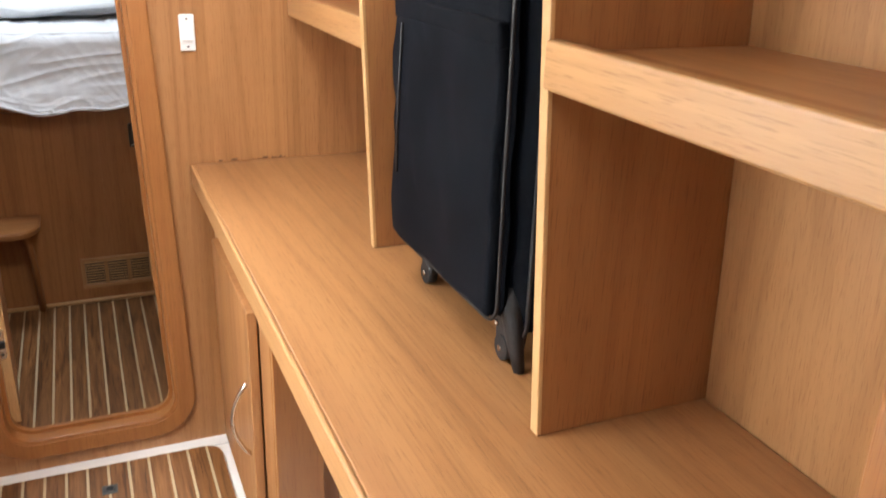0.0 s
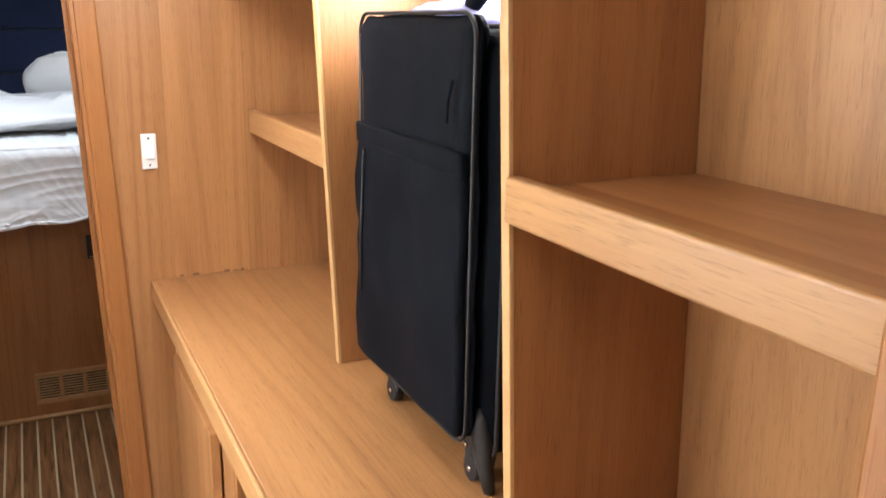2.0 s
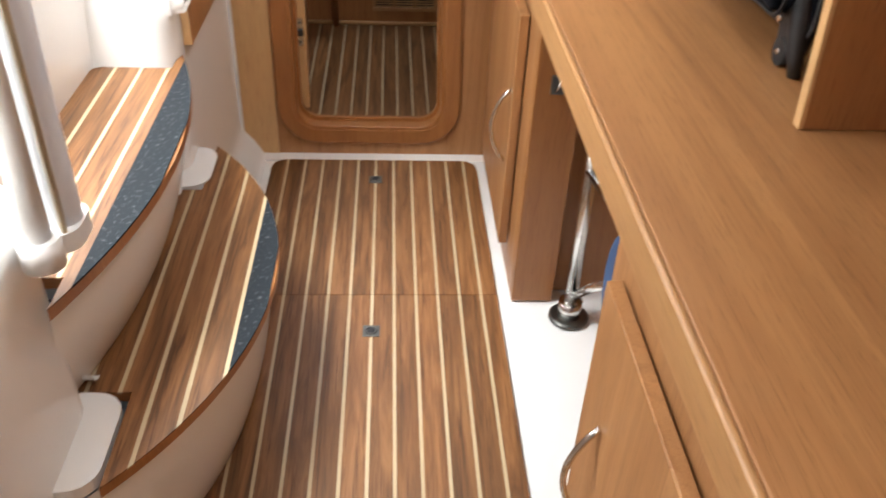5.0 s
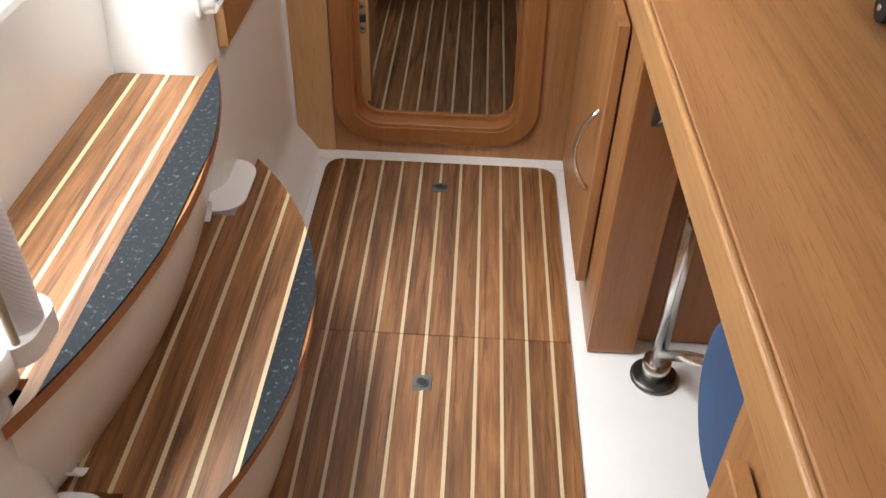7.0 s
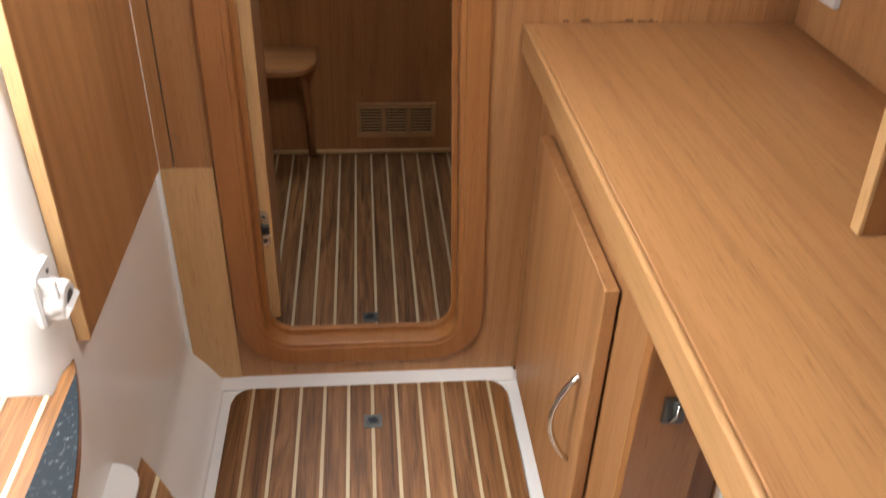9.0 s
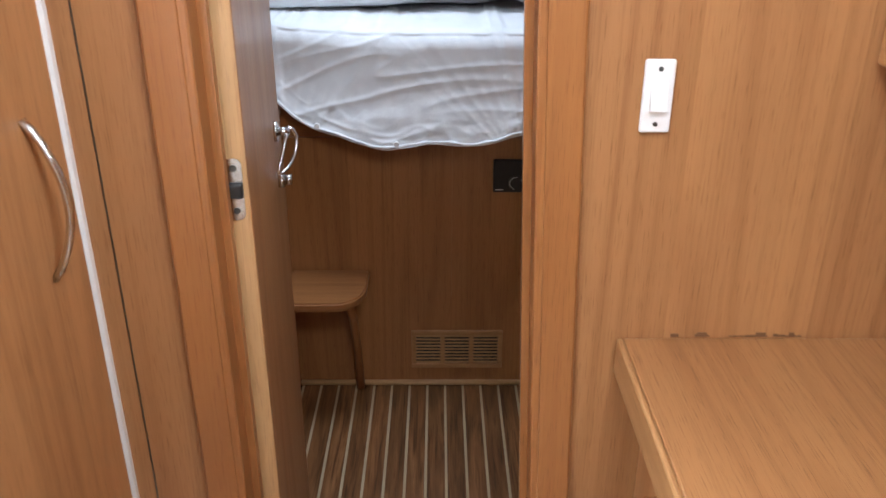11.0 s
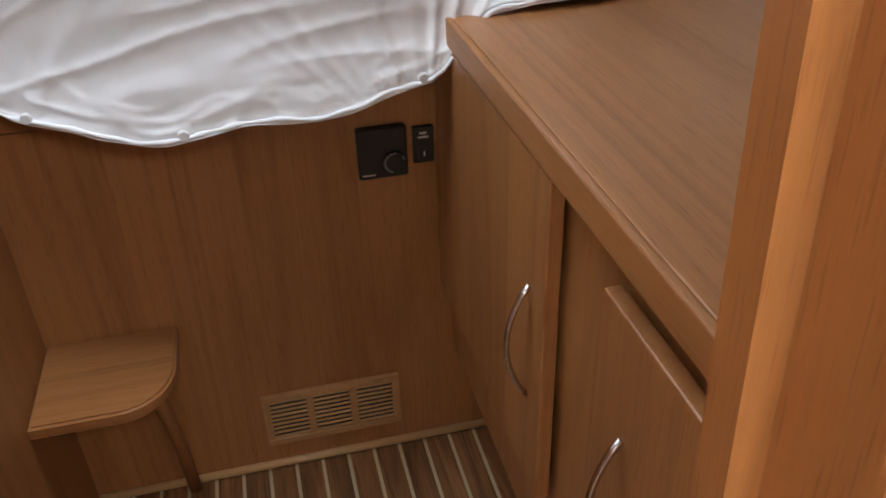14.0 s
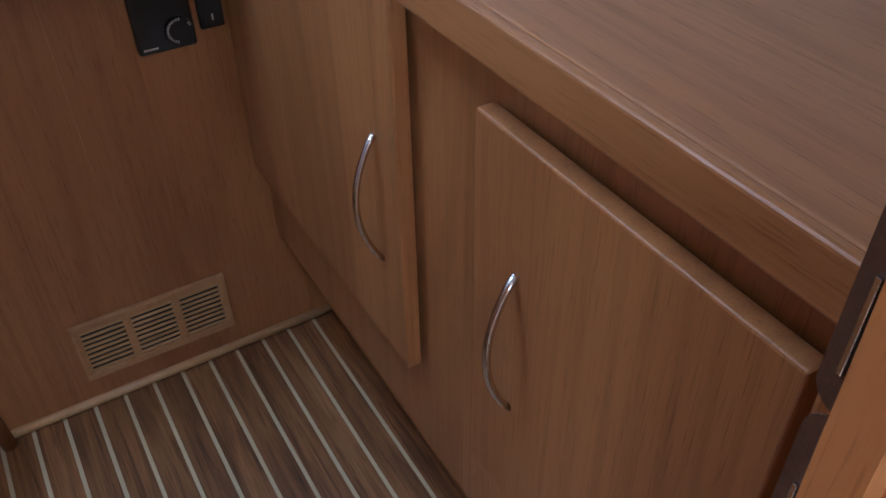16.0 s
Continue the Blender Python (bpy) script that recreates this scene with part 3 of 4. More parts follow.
partition("shelf_partition", -1.345, 0.018, 0.578, 1.985, "upright oak partition standing on the worktop")
partition("shelf_partition", -0.598, 0.018, 0.594, 1.985, "upright oak partition standing on the worktop")
solid("end_panel", box(0.458, 0.867, -1.944, -1.915, 0.901, 1.985, bev=0.003), oak_frame, "thick oak end panel closing the shelves", "panel")


def shelf(y0, y1, x0, z0, z1, label):
    ob = thing("shelf", (x0, (y0 + y1) / 2, z0), label, "shelf", "oak shelves")
    part("board", box(x0 + 0.02, 0.867, y0, y1, z1 - 0.038, z1 - 0.014, bev=0.001), oak_y, ob)
    part("lip", box(x0, x0 + 0.022, y0, y1, z0, z1, bev=0.004, seg=3), oak_lip, ob, "pale oak retaining lip")
    return ob


shelf(-1.914, -1.3555, 0.545, 1.378, 1.434, "oak shelf with a raised pale lip")
shelf(-0.588, 0.170, 0.604, 1.303, 1.366, "oak shelf with a raised pale lip")
shelf(-0.588, 0.170, 0.510, 1.735, 1.80, "upper oak shelf with a raised pale lip")

def lean(ob, slope, z0, side=None):
    """Tilts an upright piece across the passage by slope from the height z0."""
    for o in (ob, *ob.children_recursive):
        if o.type == "MESH":
            off = base_of(o)
            for v in o.data.vertices:
                z, x = v.co.z + off.z, v.co.x + off.x
                if side is None or x > side:
                    v.co.x += slope * (z - z0)


for o in [o for o in bpy.data.objects if o.parent is None and o.name.startswith("shelf_partition")] + [bpy.data.objects["wall_hull"], bpy.data.objects["porthole_trim"]]:
    lean(o, -0.05, 0.9)
for n in ("door_frame", "door_jamb"):
    lean(bpy.data.objects[n], -0.032, 0.45, 0.1)

# ---- base cabinets under the worktop ----
cab = thing("base_cabinet", (0.5, -0.2, 0), "oak base cabinet with a bow-handled door under the worktop", "cabinet", "base cabinets")
part("carcass", box(0.366, 0.474, -0.585, BULK - 0.002, 0.0, 0.871, bev=0.002), oak_z, cab)
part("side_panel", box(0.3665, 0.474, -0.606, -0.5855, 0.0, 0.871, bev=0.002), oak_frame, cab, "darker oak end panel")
d1 = part("door", box(0.339, 0.3615, -0.472, 0.035, 0.092, 0.725, bev=0.0025), oak_z, cab)
# near-black sheet paints the shadow in the gap behind the door
part("hinge_block", box(0.3616, 0.3658, -0.45, -0.03, 0.12, 0.66, bev=0), seam_and_shade, d1, "dark sheet for the shade behind the door")
bow_handle(d1, 0.339, -0.425, 0.322, 0.520, out=-0.040)
lt = part("latch", box(0.400, 0.432, -0.616, -0.606, 0.598, 0.642, bev=0.002), dull_metal, cab, "small dark steel catch plate")
part("hasp", tube([(0.410, -0.618, 0.605), (0.416, -0.624, 0.62), (0.420, -0.618, 0.637)], 0.0025, 8), chrome, lt)

cab2 = thing("base_cabinet", (0.5, -1.6, 0), "oak base cabinet with a bow-handled door under the worktop", "cabinet", "base cabinets")
part("carcass", box(0.366, 0.86, -2.28, -1.365, 0.0, 0.871, bev=0.002), oak_z, cab2)
d2 = part("door", box(0.339, 0.3615, -1.88, -1.425, 0.102, 0.706, bev=0.0025), oak_z, cab2)
# same painted shadow in this door's gap
part("hinge_block", box(0.3616, 0.3658, -1.86, -1.445, 0.13, 0.65, bev=0), seam_and_shade, d2, "dark sheet for the shade behind the door")
bow_handle(d2, 0.339, -1.524, 0.322, 0.520, out=-0.040)
part("plug", tube([(0.3658, -1.62, 0.80), (0.3645, -1.62, 0.80)], 0.005, 10), seam_and_shade, cab2, "small dark screw plug")
structure("kneehole_back", box(0.84, 0.866, -1.365, BULK - 0.002, 0.0, 0.871, bev=0), oak_z, "oak back panel under the worktop", "panel")
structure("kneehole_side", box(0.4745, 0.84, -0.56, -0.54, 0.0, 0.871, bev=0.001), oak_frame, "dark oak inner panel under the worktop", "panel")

# swing-out seat stowed under the worktop
seat = thing("swing_seat", (0.505, -0.66, 0), "stowed swing-out seat with steel post and blue cushion", "seat")
part("base", tube([(0.508, -0.672, 0.0), (0.508, -0.672, 0.006), (0.508, -0.672, 0.009)], [0.052, 0.052, 0.046], 28), dull_metal, seat)
part("socket", tube([(0.508, -0.672, 0.008), (0.508, -0.672, 0.055)], 0.030, 24), chrome, seat)
part("post", tube([(0.508, -0.668, 0.05), (0.522, -0.605, 0.62)], 0.017, 18), chrome, seat)
part("lower_arm", tube([(0.512, -0.675, 0.072), (0.52, -0.78, 0.18), (0.525, -0.92, 0.31)], 0.012, 14), chrome, seat)
part("upper_arm", tube([(0.512, -0.620, 0.41), (0.52, -0.76, 0.43), (0.525, -0.95, 0.46)], 0.011, 14), chrome, seat)
bms = bmesh.new()
add_tube(bms, [(x, -1.065, 0.345) for x in (0.498, 0.504, 0.520, 0.544, 0.556)], [0.140, 0.156, 0.165, 0.160, 0.145], 44)
part("cushion", bms, royal, seat, "round royal blue upholstered cushion")
part("piping", tube([(0.520, -1.065 + 0.166 * math.cos(2 * math.pi * k / 44), 0.345 + 0.166 * math.sin(2 * math.pi * k / 44)) for k in range(45)], 0.004, 6), navy, seat)
part("seat_pan", tube([(0.556, -1.065, 0.345), (0.566, -1.065, 0.345)], 0.13, 32), dull_metal, seat)

# ---- suitcase ----
case = thing("suitcase", (0.7, -0.95, 0.90), "upright black nylon wheeled suitcase on the worktop", "suitcase")


def soft_box(x0, x1, y0, y1, z0, z1, r, wob=0.003, seg=4):
    bm = box(x0, x1, y0, y1, z0, z1, bev=r, seg=seg)
    bmesh.ops.subdivide_edges(bm, edges=[e for e in bm.edges if e.calc_length() > 0.1], cuts=12, use_grid_fill=True)
    for v in bm.verts:
        n = noise.noise(v.co * 9) + 0.5 * noise.noise(v.co * 23) + 0.5 * (1 - abs(noise.noise(Vector((v.co.y * 8, v.co.z * 5, 2.0)))) * 3)
        v.co += Vector((n * wob, 0.6 * wob * noise.noise(v.co * 11 + Vector((3, 1, 7))), 0.6 * wob * n))
    for f in bm.faces:
        f.smooth = True
    return bm


body = part("body", soft_box(0.625, 0.84, -1.195, -0.735, 0.955, 1.60, 0.035), case_fabric, case)
part("front_panel", soft_box(0.592, 0.632, -1.170, -0.738, 0.985, 1.618, 0.026, 0.004), case_fabric, case, "padded black front panel")
part("pocket", soft_box(0.581, 0.602, -1.166, -0.742, 0.990, 1.405, 0.010, 0.007), case_fabric, case, "soft front pocket")
part("band", soft_box(0.583, 0.600, -1.167, -0.741, 1.392, 1.432, 0.006, 0.004), case_fabric, case, "stitched band over the pocket")
part("zip_pull", tube([(0.585, -1.135, 1.53), (0.580, -1.130, 1.50), (0.582, -1.125, 1.47)], 0.004, 8, 0.5), case_fabric, case)
part("zip", tube([(0.580, -0.800, 1.39), (0.579, -0.787, 1.25), (0.580, -0.780, 1.12)], 0.0026, 6), rubber, case)
pip = [(0.600, y, z) for y, z in rounded(-1.174, -0.734, 0.980, 1.622, 0.035, 6)]
part("piping", tube(pip + pip[:1], 0.0032, 8), rubber, case)
pip2 = [(0.640, y, z) for y, z in rounded(-1.199, -0.731, 0.952, 1.604, 0.035, 6)]
part("piping", tube(pip2 + pip2[:1], 0.0036, 8), rubber, case)
part("top_handle", tube([(0.70, -1.16, 1.60), (0.69, -1.15, 1.645), (0.69, -1.10, 1.668), (0.69, -1.04, 1.665), (0.69, -0.99, 1.635), (0.69, -0.985, 1.60)], 0.017, 12, 0.6), case_fabric, case)
for wy in (-0.815, -1.14):
    wl = part("wheel", tube([(0.628, wy, 0.922), (0.646, wy, 0.922)], 0.021, 20), rubber, case)
    part("bracket", prism([(wy - 0.022, 0.925), (wy + 0.022, 0.925), (wy + 0.034, 0.985), (wy - 0.034, 0.985)], "x", 0.632, 0.66), rubber, wl)
    part("axle", tube([(0.625, wy, 0.922), (0.629, wy, 0.922)], 0.005, 10), chrome, wl)
guard = bmesh.new()
add_tube(guard, [(0.634, -1.150, 1.030), (0.632, -1.164, 0.998), (0.632, -1.176, 0.962), (0.634, -1.184, 0.930), (0.638, -1.188, 0.902)], [0.024, 0.022, 0.018, 0.014, 0.011], 16, 0.8)
part("corner_guard", guard, rubber, case, "moulded black foot")
part("stud", tube([(0.598, -1.172, 0.985), (0.603, -1.172, 0.985)], 0.005, 10), chrome, case)


def lump(cx, cy, cz, sx, sy, sz, amp, freq, seed, p=2.6):
    """A soft cushion-like body with creases."""
    def fn(u, v):
        a, b = 2 * math.pi * u, math.pi * (v - 0.5)
        c = Vector((math.copysign(abs(math.cos(a)) ** (2 / p), math.cos(a)) * math.cos(b) ** 0.7 if abs(math.cos(b)) > 1e-6 else 0, math.copysign(abs(math.sin(a)) ** (2 / p), math.sin(a)) * (math.cos(b) ** 0.7 if abs(math.cos(b)) > 1e-6 else 0), math.sin(b)))
        q = Vector((c.x * sx, c.y * sy, c.z * sz))
        n = abs(noise.noise(q * freq + Vector((seed, 0, 0)))) + 0.5 * abs(noise.noise(q * freq * 2.3 + Vector((0, seed, 0))))
        return (cx + q.x, cy + q.y, cz + q.z + amp * (n - 0.3) + 0.3 * amp * c.x)
    return grid(fn, 72, 36)


solid("folded_garment", lump(0.72, -0.90, 1.612, 0.08, 0.13, 0.035, 0.02, 14, 4), lavender, "crumpled lavender cotton garment on the suitcase", "clothing")

# ---- light switch on the bulkhead ----
sw = thing("light_switch", (0.332, BULK, 1.26), "white plastic rocker light switch on the oak bulkhead", "light switch")
part("plate", box(0.312, 0.352, BULK - 0.008, BULK, 1.213, 1.309, bev=0.004, seg=3), white_plastic, sw)
part("rocker", prism([(BULK - 0.008, 1.243), (BULK - 0.017, 1.244), (BULK - 0.009, 1.278), (BULK - 0.008, 1.279)], "x", 0.322, 0.343), white_plastic, sw)
for sz in (1.225, 1.297):
    part("screw", tube([(0.332, BULK - 0.0079, sz), (0.332, BULK - 0.0092, sz)], 0.0032, 10), dull_metal, sw)

sock = thing("wall_socket", (0.86, 0.10, 1.02), "white plastic socket plate on the oak hull lining", "socket")
part("plate", box(0.850, 0.8645, 0.024, 0.128, 0.975, 1.068, bev=0.004, seg=3), white_plastic, sock)
for k in (-0.024, 0.024):
    part("rocker", box(0.8475, 0.851, 0.076 + k - 0.009, 0.076 + k + 0.009, 1.030, 1.052, bev=0.0015), white_plastic, sock)
    for dz in (0.992, 1.010):
        part("pin_hole", box(0.8492, 0.8505, 0.076 + k - 0.004, 0.076 + k + 0.004, dz, dz + 0.004, bev=0), black_plastic, sock)

# ---- aft cabin ----
CF, BED = -0.022, 1.420
structure("floor_2", box(-0.60, 1.0, 0.22, 1.46, -0.08, CF - 0.008, bev=0), seam_and_shade, "floor of the sleeping cabin", "floor")
structure("wall_cabin_left", wall_with_hole([(0.22, -0.02), (3.05, -0.02), (3.05, CEIL), (0.22, CEIL)], rounded(0.76, 1.14, 1.40, 1.60, 0.08), -1.24, -1.20), lining, "white lined cabin side", "wall")
structure("wall_cabin_right", box(1.21, 1.25, 0.22, 3.05, -0.02, CEIL, bev=0), lining, "white lined cabin side", "wall")
wc = bpy.data.objects["wall_cabin_left"].data
for v in wc.vertices:
    v.co = (v.co.y, v.co.x, v.co.z)
wc.flip_normals()
structure("wall_cabin_end", box(-1.24, 1.25, 3.0, 3.05, 0.5, CEIL, bev=0), lining, "white lined cabin end", "wall")
structure("wall_cabin_near", box(-1.24, -0.433, 0.178, 0.218, -0.02, CEIL, bev=0), oak_z, "oak bulkhead return in the cabin", "wall")
structure("wall_cabin_near_right", box(0.901, 1.25, 0.178, 0.218, -0.02, CEIL, bev=0), oak_z, "oak bulkhead return in the cabin", "wall")
# cabin joinery takes the oak whose colour holds the cabin's low light
bf = structure("bed_front", box(-0.60, 0.60, BED, BED + 0.025, CF, 0.815, bev=0.001), dim_oak_z, "oak panelled bed front", "panel")
part("rail", box(-0.60, 0.60, BED - 0.003, BED + 0.025, 0.818, 0.90, bev=0.002), dim_oak_x, bf, "oak rail along the bed base")
part("seam", box(0.0915, 0.0925, BED - 0.0006, BED, 0.30, 0.81, bev=0), oak_lip, bf)
structure("baseboard", tube([(-0.394, BED - 0.004, CF + 0.008), (0.464, BED - 0.004, CF + 0.008)], 0.0095, 12), oak_pale, "thin pale oak quadrant bead at the floor", "baseboard")
locker = thing("side_locker", (-0.8, 1.0, CF), "oak locker along the cabin side, darkened for shade", "locker")
part("carcass", box(-1.19, -0.410, 1.002, BED - 0.002, CF, 0.885, bev=0.002), dim_oak_z, locker)
# side and top darkened in colour, as little light falls there
part("side_panel", box(-0.409, -0.396, 1.00, BED - 0.002, CF, 0.885, bev=0.002), oak_shade, locker, "oak side panel with shade in its colour")
part("top", box(-1.19, -0.392, 0.996, BED - 0.002, 0.886, 0.905, bev=0.003), oak_shade, locker)

cc = thing("cabin_cabinet", (0.7, 0.8, CF), "oak cabin cabinet with two bow-handled doors", "cabinet")
part("carcass", box(0.380, 1.19, 0.255, BED - 0.002, 0.225, 0.9295, bev=0.002), dim_oak_z, cc)
part("plinth", box(0.465, 1.19, 0.255, BED - 0.002, CF, 0.2245, bev=0.001), dim_oak_y, cc)
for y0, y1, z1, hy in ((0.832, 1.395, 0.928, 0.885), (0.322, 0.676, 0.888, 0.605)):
    dd = part("door", box(0.353, 0.3735, y0, y1, 0.405, z1 - 0.004, bev=0.0025), dim_oak_z, cc)
    # shade of the gap, as a dark sheet behind each door
    part("hinge_block", box(0.3736, 0.3798, y0 + 0.02, y1 - 0.02, 0.43, z1 - 0.04, bev=0), seam_and_shade, dd, "dark sheet for the shade behind the door")
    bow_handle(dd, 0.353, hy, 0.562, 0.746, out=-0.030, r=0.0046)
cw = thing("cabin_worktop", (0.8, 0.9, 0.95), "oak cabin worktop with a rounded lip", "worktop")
part("board", box(0.359, 1.19, 0.222, 1.60, 0.950, 0.974, bev=0.003), dim_oak_y, cw)
part("edge_lip", box(0.348, 0.3595, 0.222, 1.60, 0.930, 0.9744, bev=0.004, seg=3), dim_oak_y, cw, "rounded solid oak edge lip")
part("underside_rail", box(0.3596, 0.378, 0.222, 1.60, 0.930, 0.9495, bev=0.001), dim_oak_y, cw)

# thermostat and fan switch
th = thing("thermostat", (0.256, BED, 0.70), "black plastic heater thermostat with a white dial", "thermostat")
part("body", box(0.211, 0.301, BED - 0.020, BED, 0.655, 0.752, bev=0.004, seg=3), black_plastic, th)
part("dial", tube([(0.276, BED - 0.0195, 0.686), (0.276, BED - 0.026, 0.686)], [0.0225, 0.021], 28), black_plastic, th)
for deg in list(range(84, 262, 13)) + [32, 20]:
    a = radians(deg)
    tk = part("tick", tube([(0.276 + r * math.cos(a), BED - 0.0262, 0.686 + r * math.sin(a)) for r in (0.0165, 0.0200)], 0.0011, 6), white_print, th)
part("print", box(0.217, 0.240, BED - 0.0205, BED - 0.0199, 0.6625, 0.6655, bev=0), white_print, th, "tiny white lettering")
fs = thing("fan_switch", (0.332, BED, 0.703), "small black rocker switch with white print", "switch")
part("body", box(0.313, 0.352, BED - 0.012, BED, 0.671, 0.742, bev=0.003), black_plastic, fs)
part("rocker", prism([(BED - 0.012, 0.680), (BED - 0.017, 0.682), (BED - 0.0125, 0.709), (BED - 0.012, 0.710)], "x", 0.322, 0.343), black_plastic, fs)
part("mark", box(0.331, 0.334, BED - 0.0165, BED - 0.0158, 0.686, 0.696, bev=0), white_print, fs)


part("print", box(0.3255, 0.3385, BED - 0.0124, BED - 0.0119, 0.7285, 0.7325, bev=0), white_print, fs, "tiny white lettering")
part("print", box(0.3225, 0.3415, BED - 0.0124, BED - 0.0119, 0.7205, 0.7245, bev=0), white_print, fs, "tiny white lettering")

# vent grille
vent = thing("vent_grille", (0.111, BED, 0.115), "oak slatted vent grille in the bed front", "vent")
VX0, VX1, VZ0, VZ1 = -0.034, 0.256, 0.046, 0.182
# black sheet puts the darkness between the slats into colour
part("backing", box(VX0 + 0.008, VX1 - 0.008, BED - 0.0015, BED - 0.0005, VZ0 + 0.008, VZ1 - 0.008, bev=0), black_plastic, vent, "black sheet for the unlit opening")
for a in (VZ0, VZ1 - 0.016):
    part("frame_rail", box(VX0, VX1, BED - 0.011, BED - 0.0003, a, a + 0.016, bev=0.002), oak_lip, vent)
for k in range(4):
    x = VX0 + (VX1 - VX0 - 0.015) * k / 3
    part("frame_stile", box(x, x + 0.015, BED - 0.0108, BED - 0.0003, VZ0 + 0.016, VZ1 - 0.016, bev=0.0015), oak_lip, vent)
for c in range(3):
    x0 = VX0 + 0.015 + c * (VX1 - VX0 - 0.015) / 3
    x1 = x0 + (VX1 - VX0 - 0.015) / 3 - 0.015
    for k in range(9):
        z = VZ0 + 0.0195 + k * 0.0118
        part("slat", prism([(BED - 0.009, z), (BED - 0.009, z + 0.0046), (BED - 0.006, z + 0.0046), (BED - 0.006, z)], "x", x0, x1), oak_pale, vent)

# corner seat
cs = thing("corner_seat", (-0.3, 1.34, CF), "small oak corner seat with a slim curved leg", "seat")
pts = [(-0.394, BED - 0.001), (-0.394, 1.195), (-0.25, 1.195)]
pts += [(-0.25 + 0.09 * math.sin(radians(a)), 1.300 - 0.105 * math.cos(radians(a))) for a in range(10, 91, 10)] + [(-0.160, BED - 0.001)]
bmseat = prism(pts, "z", 0.368, 0.396)
bmesh.ops.bevel(bmseat, geom=[e for e in bmseat.edges if abs(e.verts[0].co.z - e.verts[1].co.z) < 1e-5], offset=0.005, segments=3, affect="EDGES")
part("seat_board", bmseat, dim_oak_x, cs)
part("leg", tube([(-0.215, 1.27, 0.37), (-0.207, 1.33, 0.28), (-0.201, 1.37, 0.14), (-0.200, 1.40, CF)], [0.017, 0.013, 0.012, 0.014], 12), dim_oak_z, cs)

# ---- bed ----
bed = thing("bed", (0.0, 2.1, 0.90), "wide cabin bed with a rumpled white sheet", "bed")
part("base", box(-1.19, 1.19, BED + 0.026, 2.99, 0.70, 0.90, bev=0.005), oak_x, bed)
part("mattress", box(-1.10, 1.10, 1.50, 2.90, 0.901, 1.125, bev=0.05, seg=5), cotton, bed)


def front_y(x):
    if x < -0.1:
        return 1.28 + 0.14 * min((-0.1 - x) / 0.37, 1.6) ** 1.6
    return 1.28 + (0.24 * ((x - 0.58) / 0.35) ** 1.3 if x > 0.58 else 0.0)


HEM_X = (-1.0, -0.5, -0.4, -0.305, -0.2, -0.095, 0.09, 0.2, 0.284, 0.35, 0.40, 0.5, 1.0)
HEM_Z = (0.975, 0.968, 0.935, 0.875, 0.845, 0.829, 0.838, 0.845, 0.862, 0.892, 0.972, 0.983, 0.984)


def hem_z(x):
    z = sum(float(np.interp(x + d, HEM_X, HEM_Z)) for d in (-0.03, -0.015, 0, 0.015, 0.03)) / 5
    return z + (0.005 * math.sin(x * 26 + 0.8) + 0.005 * noise.noise(Vector((x * 14, 0, 3)))) * (1 if x < 0.35 else 0.2)


def sheet(u, v):
    x = -1.0 + 2.0 * u
    hz, fy = hem_z(x), front_y(x)
    if v < 0.35:
        k = v / 0.35
        y, z = 1.95 + (fy + 0.05 - 1.95) * k, 1.140
        out, down = 0.15 * k, 0.0
        amp = 0.012
    elif v < 0.5:
        a = radians(90 * (v - 0.35) / 0.15)
        y, z = fy + 0.05 - 0.05 * math.sin(a), 1.09 + 0.05 * math.cos(a)
        amp = 0.007
    else:
        k = (v - 0.5) / 0.5
        y, z = fy + 0.012 * math.sin(math.pi * k) - 0.02 * k + 0.05 * max(0, k - 0.86), 1.09 + (hz - 1.09) * k
        amp = 0.006 + 0.006 * k
    # gathers that fan upwards from the buttoned points of the hem, long sagging creases and fine wrinkles
    warp = noise.noise(Vector((x * 2.2, z * 2.5, 1)))
    f = 0.8 * noise.noise(Vector((x * 3, y * 3, z * 5)))
    for gx, spread, weight in ((-0.36, 0.16, 0.9), (0.30, 0.13, 1.5), (0.62, 0.12, 1.1)):
        up = z - 0.80
        ang = (x - gx - 0.12 * warp * up) / (0.05 + up)
        fan = math.exp(-(ang / (spread * 6)) ** 2)
        f += weight * fan * (1 - min(1, abs(noise.noise(Vector((ang * 6.5 + gx * 9, up * 1.1, 2.7)))) * 2.6)) ** 1.5
    sag = Vector(((x + 0.05) * 2.0 + 0.4 * warp, (z - 0.9 + 0.35 * (x + 0.05) ** 2 - 0.22 * x) * 17, 5.2))
    f += 0.8 * (1 - min(1, abs(noise.noise(sag)) * 3.2)) ** 2
    low = max(0.0, 1 - (z - hz) / 0.09)
    f += 0.9 * low * (1 - min(1, abs(noise.noise(Vector((x * 13, (z - hz) * 42, 8.4)))) * 2.4)) ** 1.5
    f += 0.3 * noise.noise(Vector((x * 34, z * 26, y * 20)))
    amp *= 0.55
    if v < 0.42:
        return (x, y, z + amp * f)
    pull = math.exp(-((x - 0.33) / 0.09) ** 2)
    f += pull * 0.4 * math.sin(x * 95 + (z - 1) * 30)
    return (x, y - amp * f + 0.006, z + 0.002 * f)


bms = grid(sheet, 420, 120)
part("sheet", bms, cotton, bed, "creased white fitted sheet hanging over the edge")


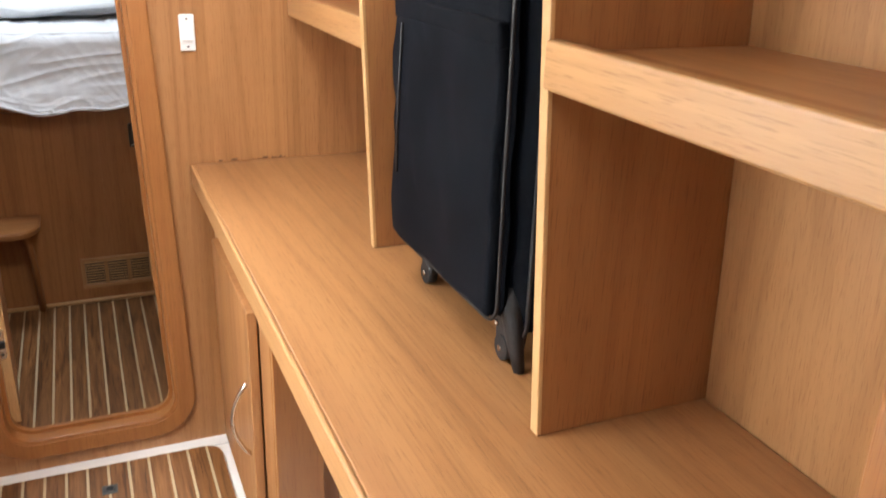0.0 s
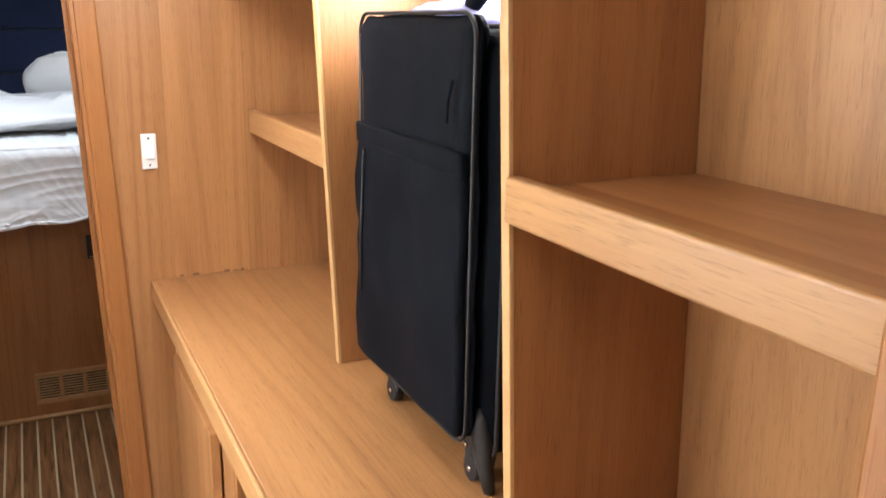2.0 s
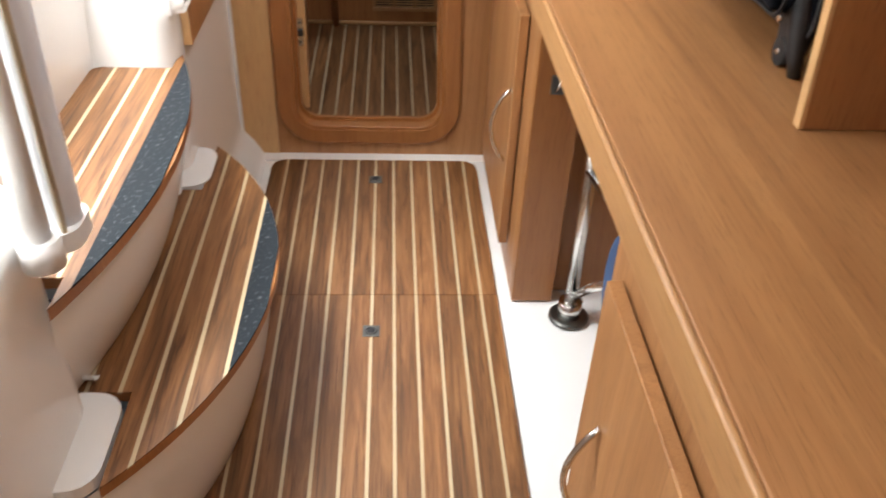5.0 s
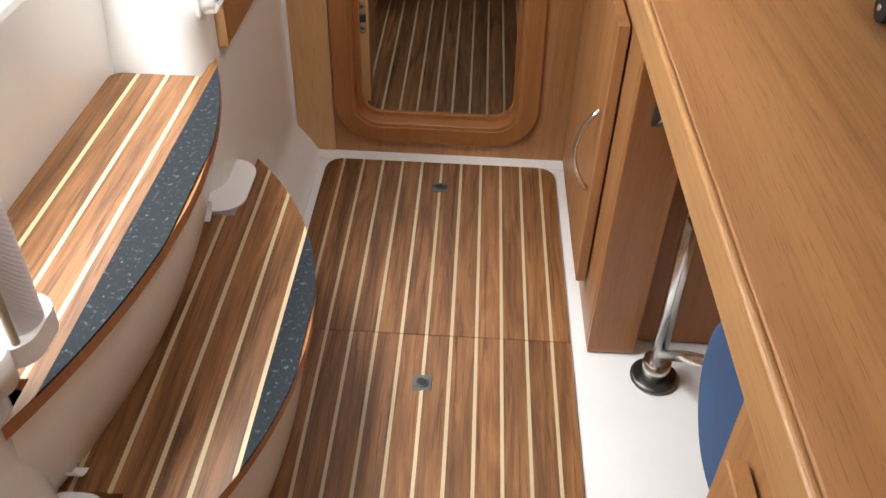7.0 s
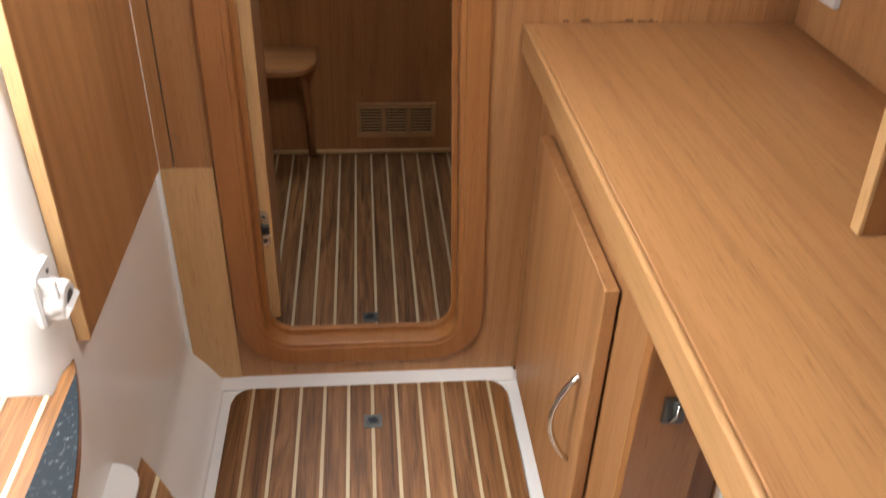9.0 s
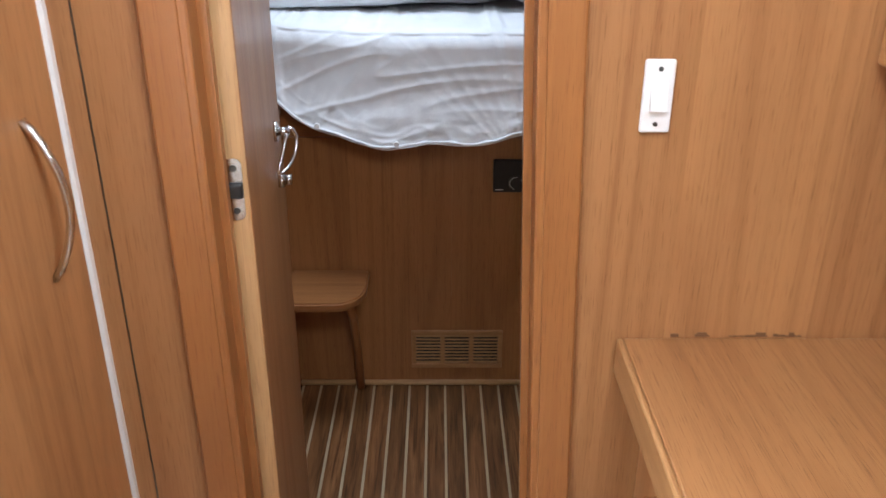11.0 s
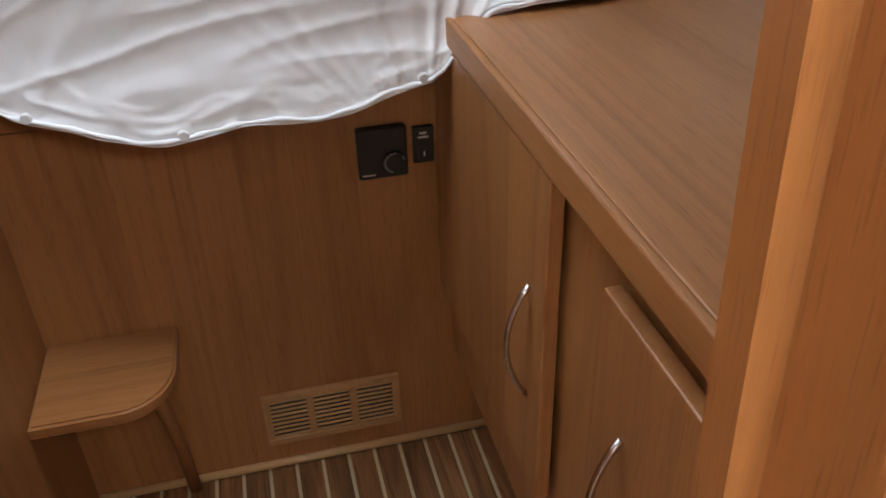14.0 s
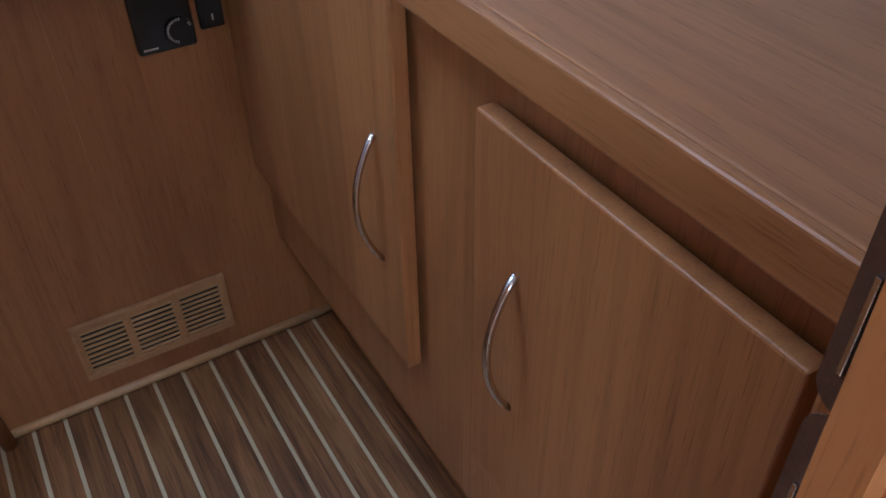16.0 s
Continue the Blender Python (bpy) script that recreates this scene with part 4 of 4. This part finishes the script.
def hem(u, v):
    x = -1.0 + 2.0 * u
    a = 2 * math.pi * v
    w = 0.004 + 0.003 * noise.noise(Vector((x * 40, 0, 0)))
    return (x, front_y(x) - 0.016 + w * math.cos(a) + 0.004 * noise.noise(Vector((x * 30, 4, 0))), hem_z(x) + w * math.sin(a) + 0.010 + 0.006 * noise.noise(Vector((x * 18, 2, 0))))


part("hem", grid(hem, 260, 8), cotton, bed)
for bx in (-0.275, -0.06, 0.305):
    part("button", tube([(bx, front_y(bx) - 0.024, hem_z(bx) + 0.020), (bx, front_y(bx) - 0.031, hem_z(bx) + 0.020)], [0.0085, 0.007], 16), white_plastic, bed)
solid("duvet", lump(-0.1, 1.88, 1.205, 0.95, 0.36, 0.06, 0.08, 10, 2, 5.0), cotton, "rumpled white duvet piled on the bed", "duvet")
solid("pillow", lump(0.40, 2.55, 1.30, 0.36, 0.14, 0.15, 0.035, 9, 9, 6.0), cotton, "white pillow leaning on the navy headboard", "pillow")
hb = thing("headboard", (0, 2.9, 1.1), "padded navy blue headboard behind the bed", "headboard")
for z0, z1 in ((1.10, 1.32), (1.323, 1.545), (1.548, 1.73)):
    part("pad", box(-1.15, 1.15, 2.86, 2.998, z0, z1, bev=0.02, seg=4), navy, hb)

# ---- teak and holly floors ----
PITCH, W = 0.0575, 0.0038


def teak_floor(parent, x0, x1, y0, y1, z, r, off=0.0):
    def top(x):
        d = max(r - (x - x0), r - (x1 - x), 0.0)
        return y1 - (r - math.sqrt(max(r * r - d * d, 0)))

    def band(a, b):
        n = 6 if (a < x0 + r or b > x1 - r) else 1
        xs = [a + (b - a) * i / n for i in range(n + 1)]
        return [(xs[0], y0), (xs[-1], y0)] + [(x, top(x)) for x in reversed(xs)]

    k0 = math.ceil((x0 - off + 0.004) / PITCH)
    ks = [k for k in range(k0, k0 + 60) if k * PITCH + off < x1 - 0.004]
    edges = [x0] + [k * PITCH + off for k in ks] + [x1]
    for i, (a, b) in enumerate(zip(edges, edges[1:])):
        a2, b2 = a + (W if i else 0), b - (W if i < len(edges) - 2 else 0)
        part("plank", prism(band(a2, b2), "z", z - 0.006, z), teak_plank, parent)
    for k in ks:
        part("inlay_strip", prism(band(k * PITCH + off - W + 0.0002, k * PITCH + off + W - 0.0002), "z", z - 0.006, z - 0.0003), holly, parent)


floor_ob = bpy.data.objects["floor_1"]
teak_floor(floor_ob, -0.338, 0.330, -0.5845, 0.126, 0.004, 0.05)
teak_floor(floor_ob, -0.338, 0.330, -3.15, -0.5865, 0.004, 0.0005)
teak_floor(bpy.data.objects["floor_2"], -0.394, 0.475, 0.222, BED - 0.004, CF, 0.0005, 0.016)


def floor_latch(y, z):
    ob = thing("floor_latch", (0, y, z), "flush dark steel lift latch in the teak floor", "latch", "floor latches")
    part("plate", box(-0.021, 0.021, y - 0.021, y + 0.021, z - 0.002, z + 0.0022, bev=0.001), dull_metal, ob)
    part("ring", tube([(0.013 * math.cos(2 * math.pi * k / 24), y + 0.013 * math.sin(2 * math.pi * k / 24), z + 0.003) for k in range(25)], 0.0022, 8), dull_metal, ob)
    part("recess", tube([(0, y, z + 0.0020), (0, y, z + 0.0026)], 0.0105, 20), black_plastic, ob)


for y, z in ((0.0, 0.004), (-0.731, 0.004), (0.424, CF)):
    floor_latch(y, z)
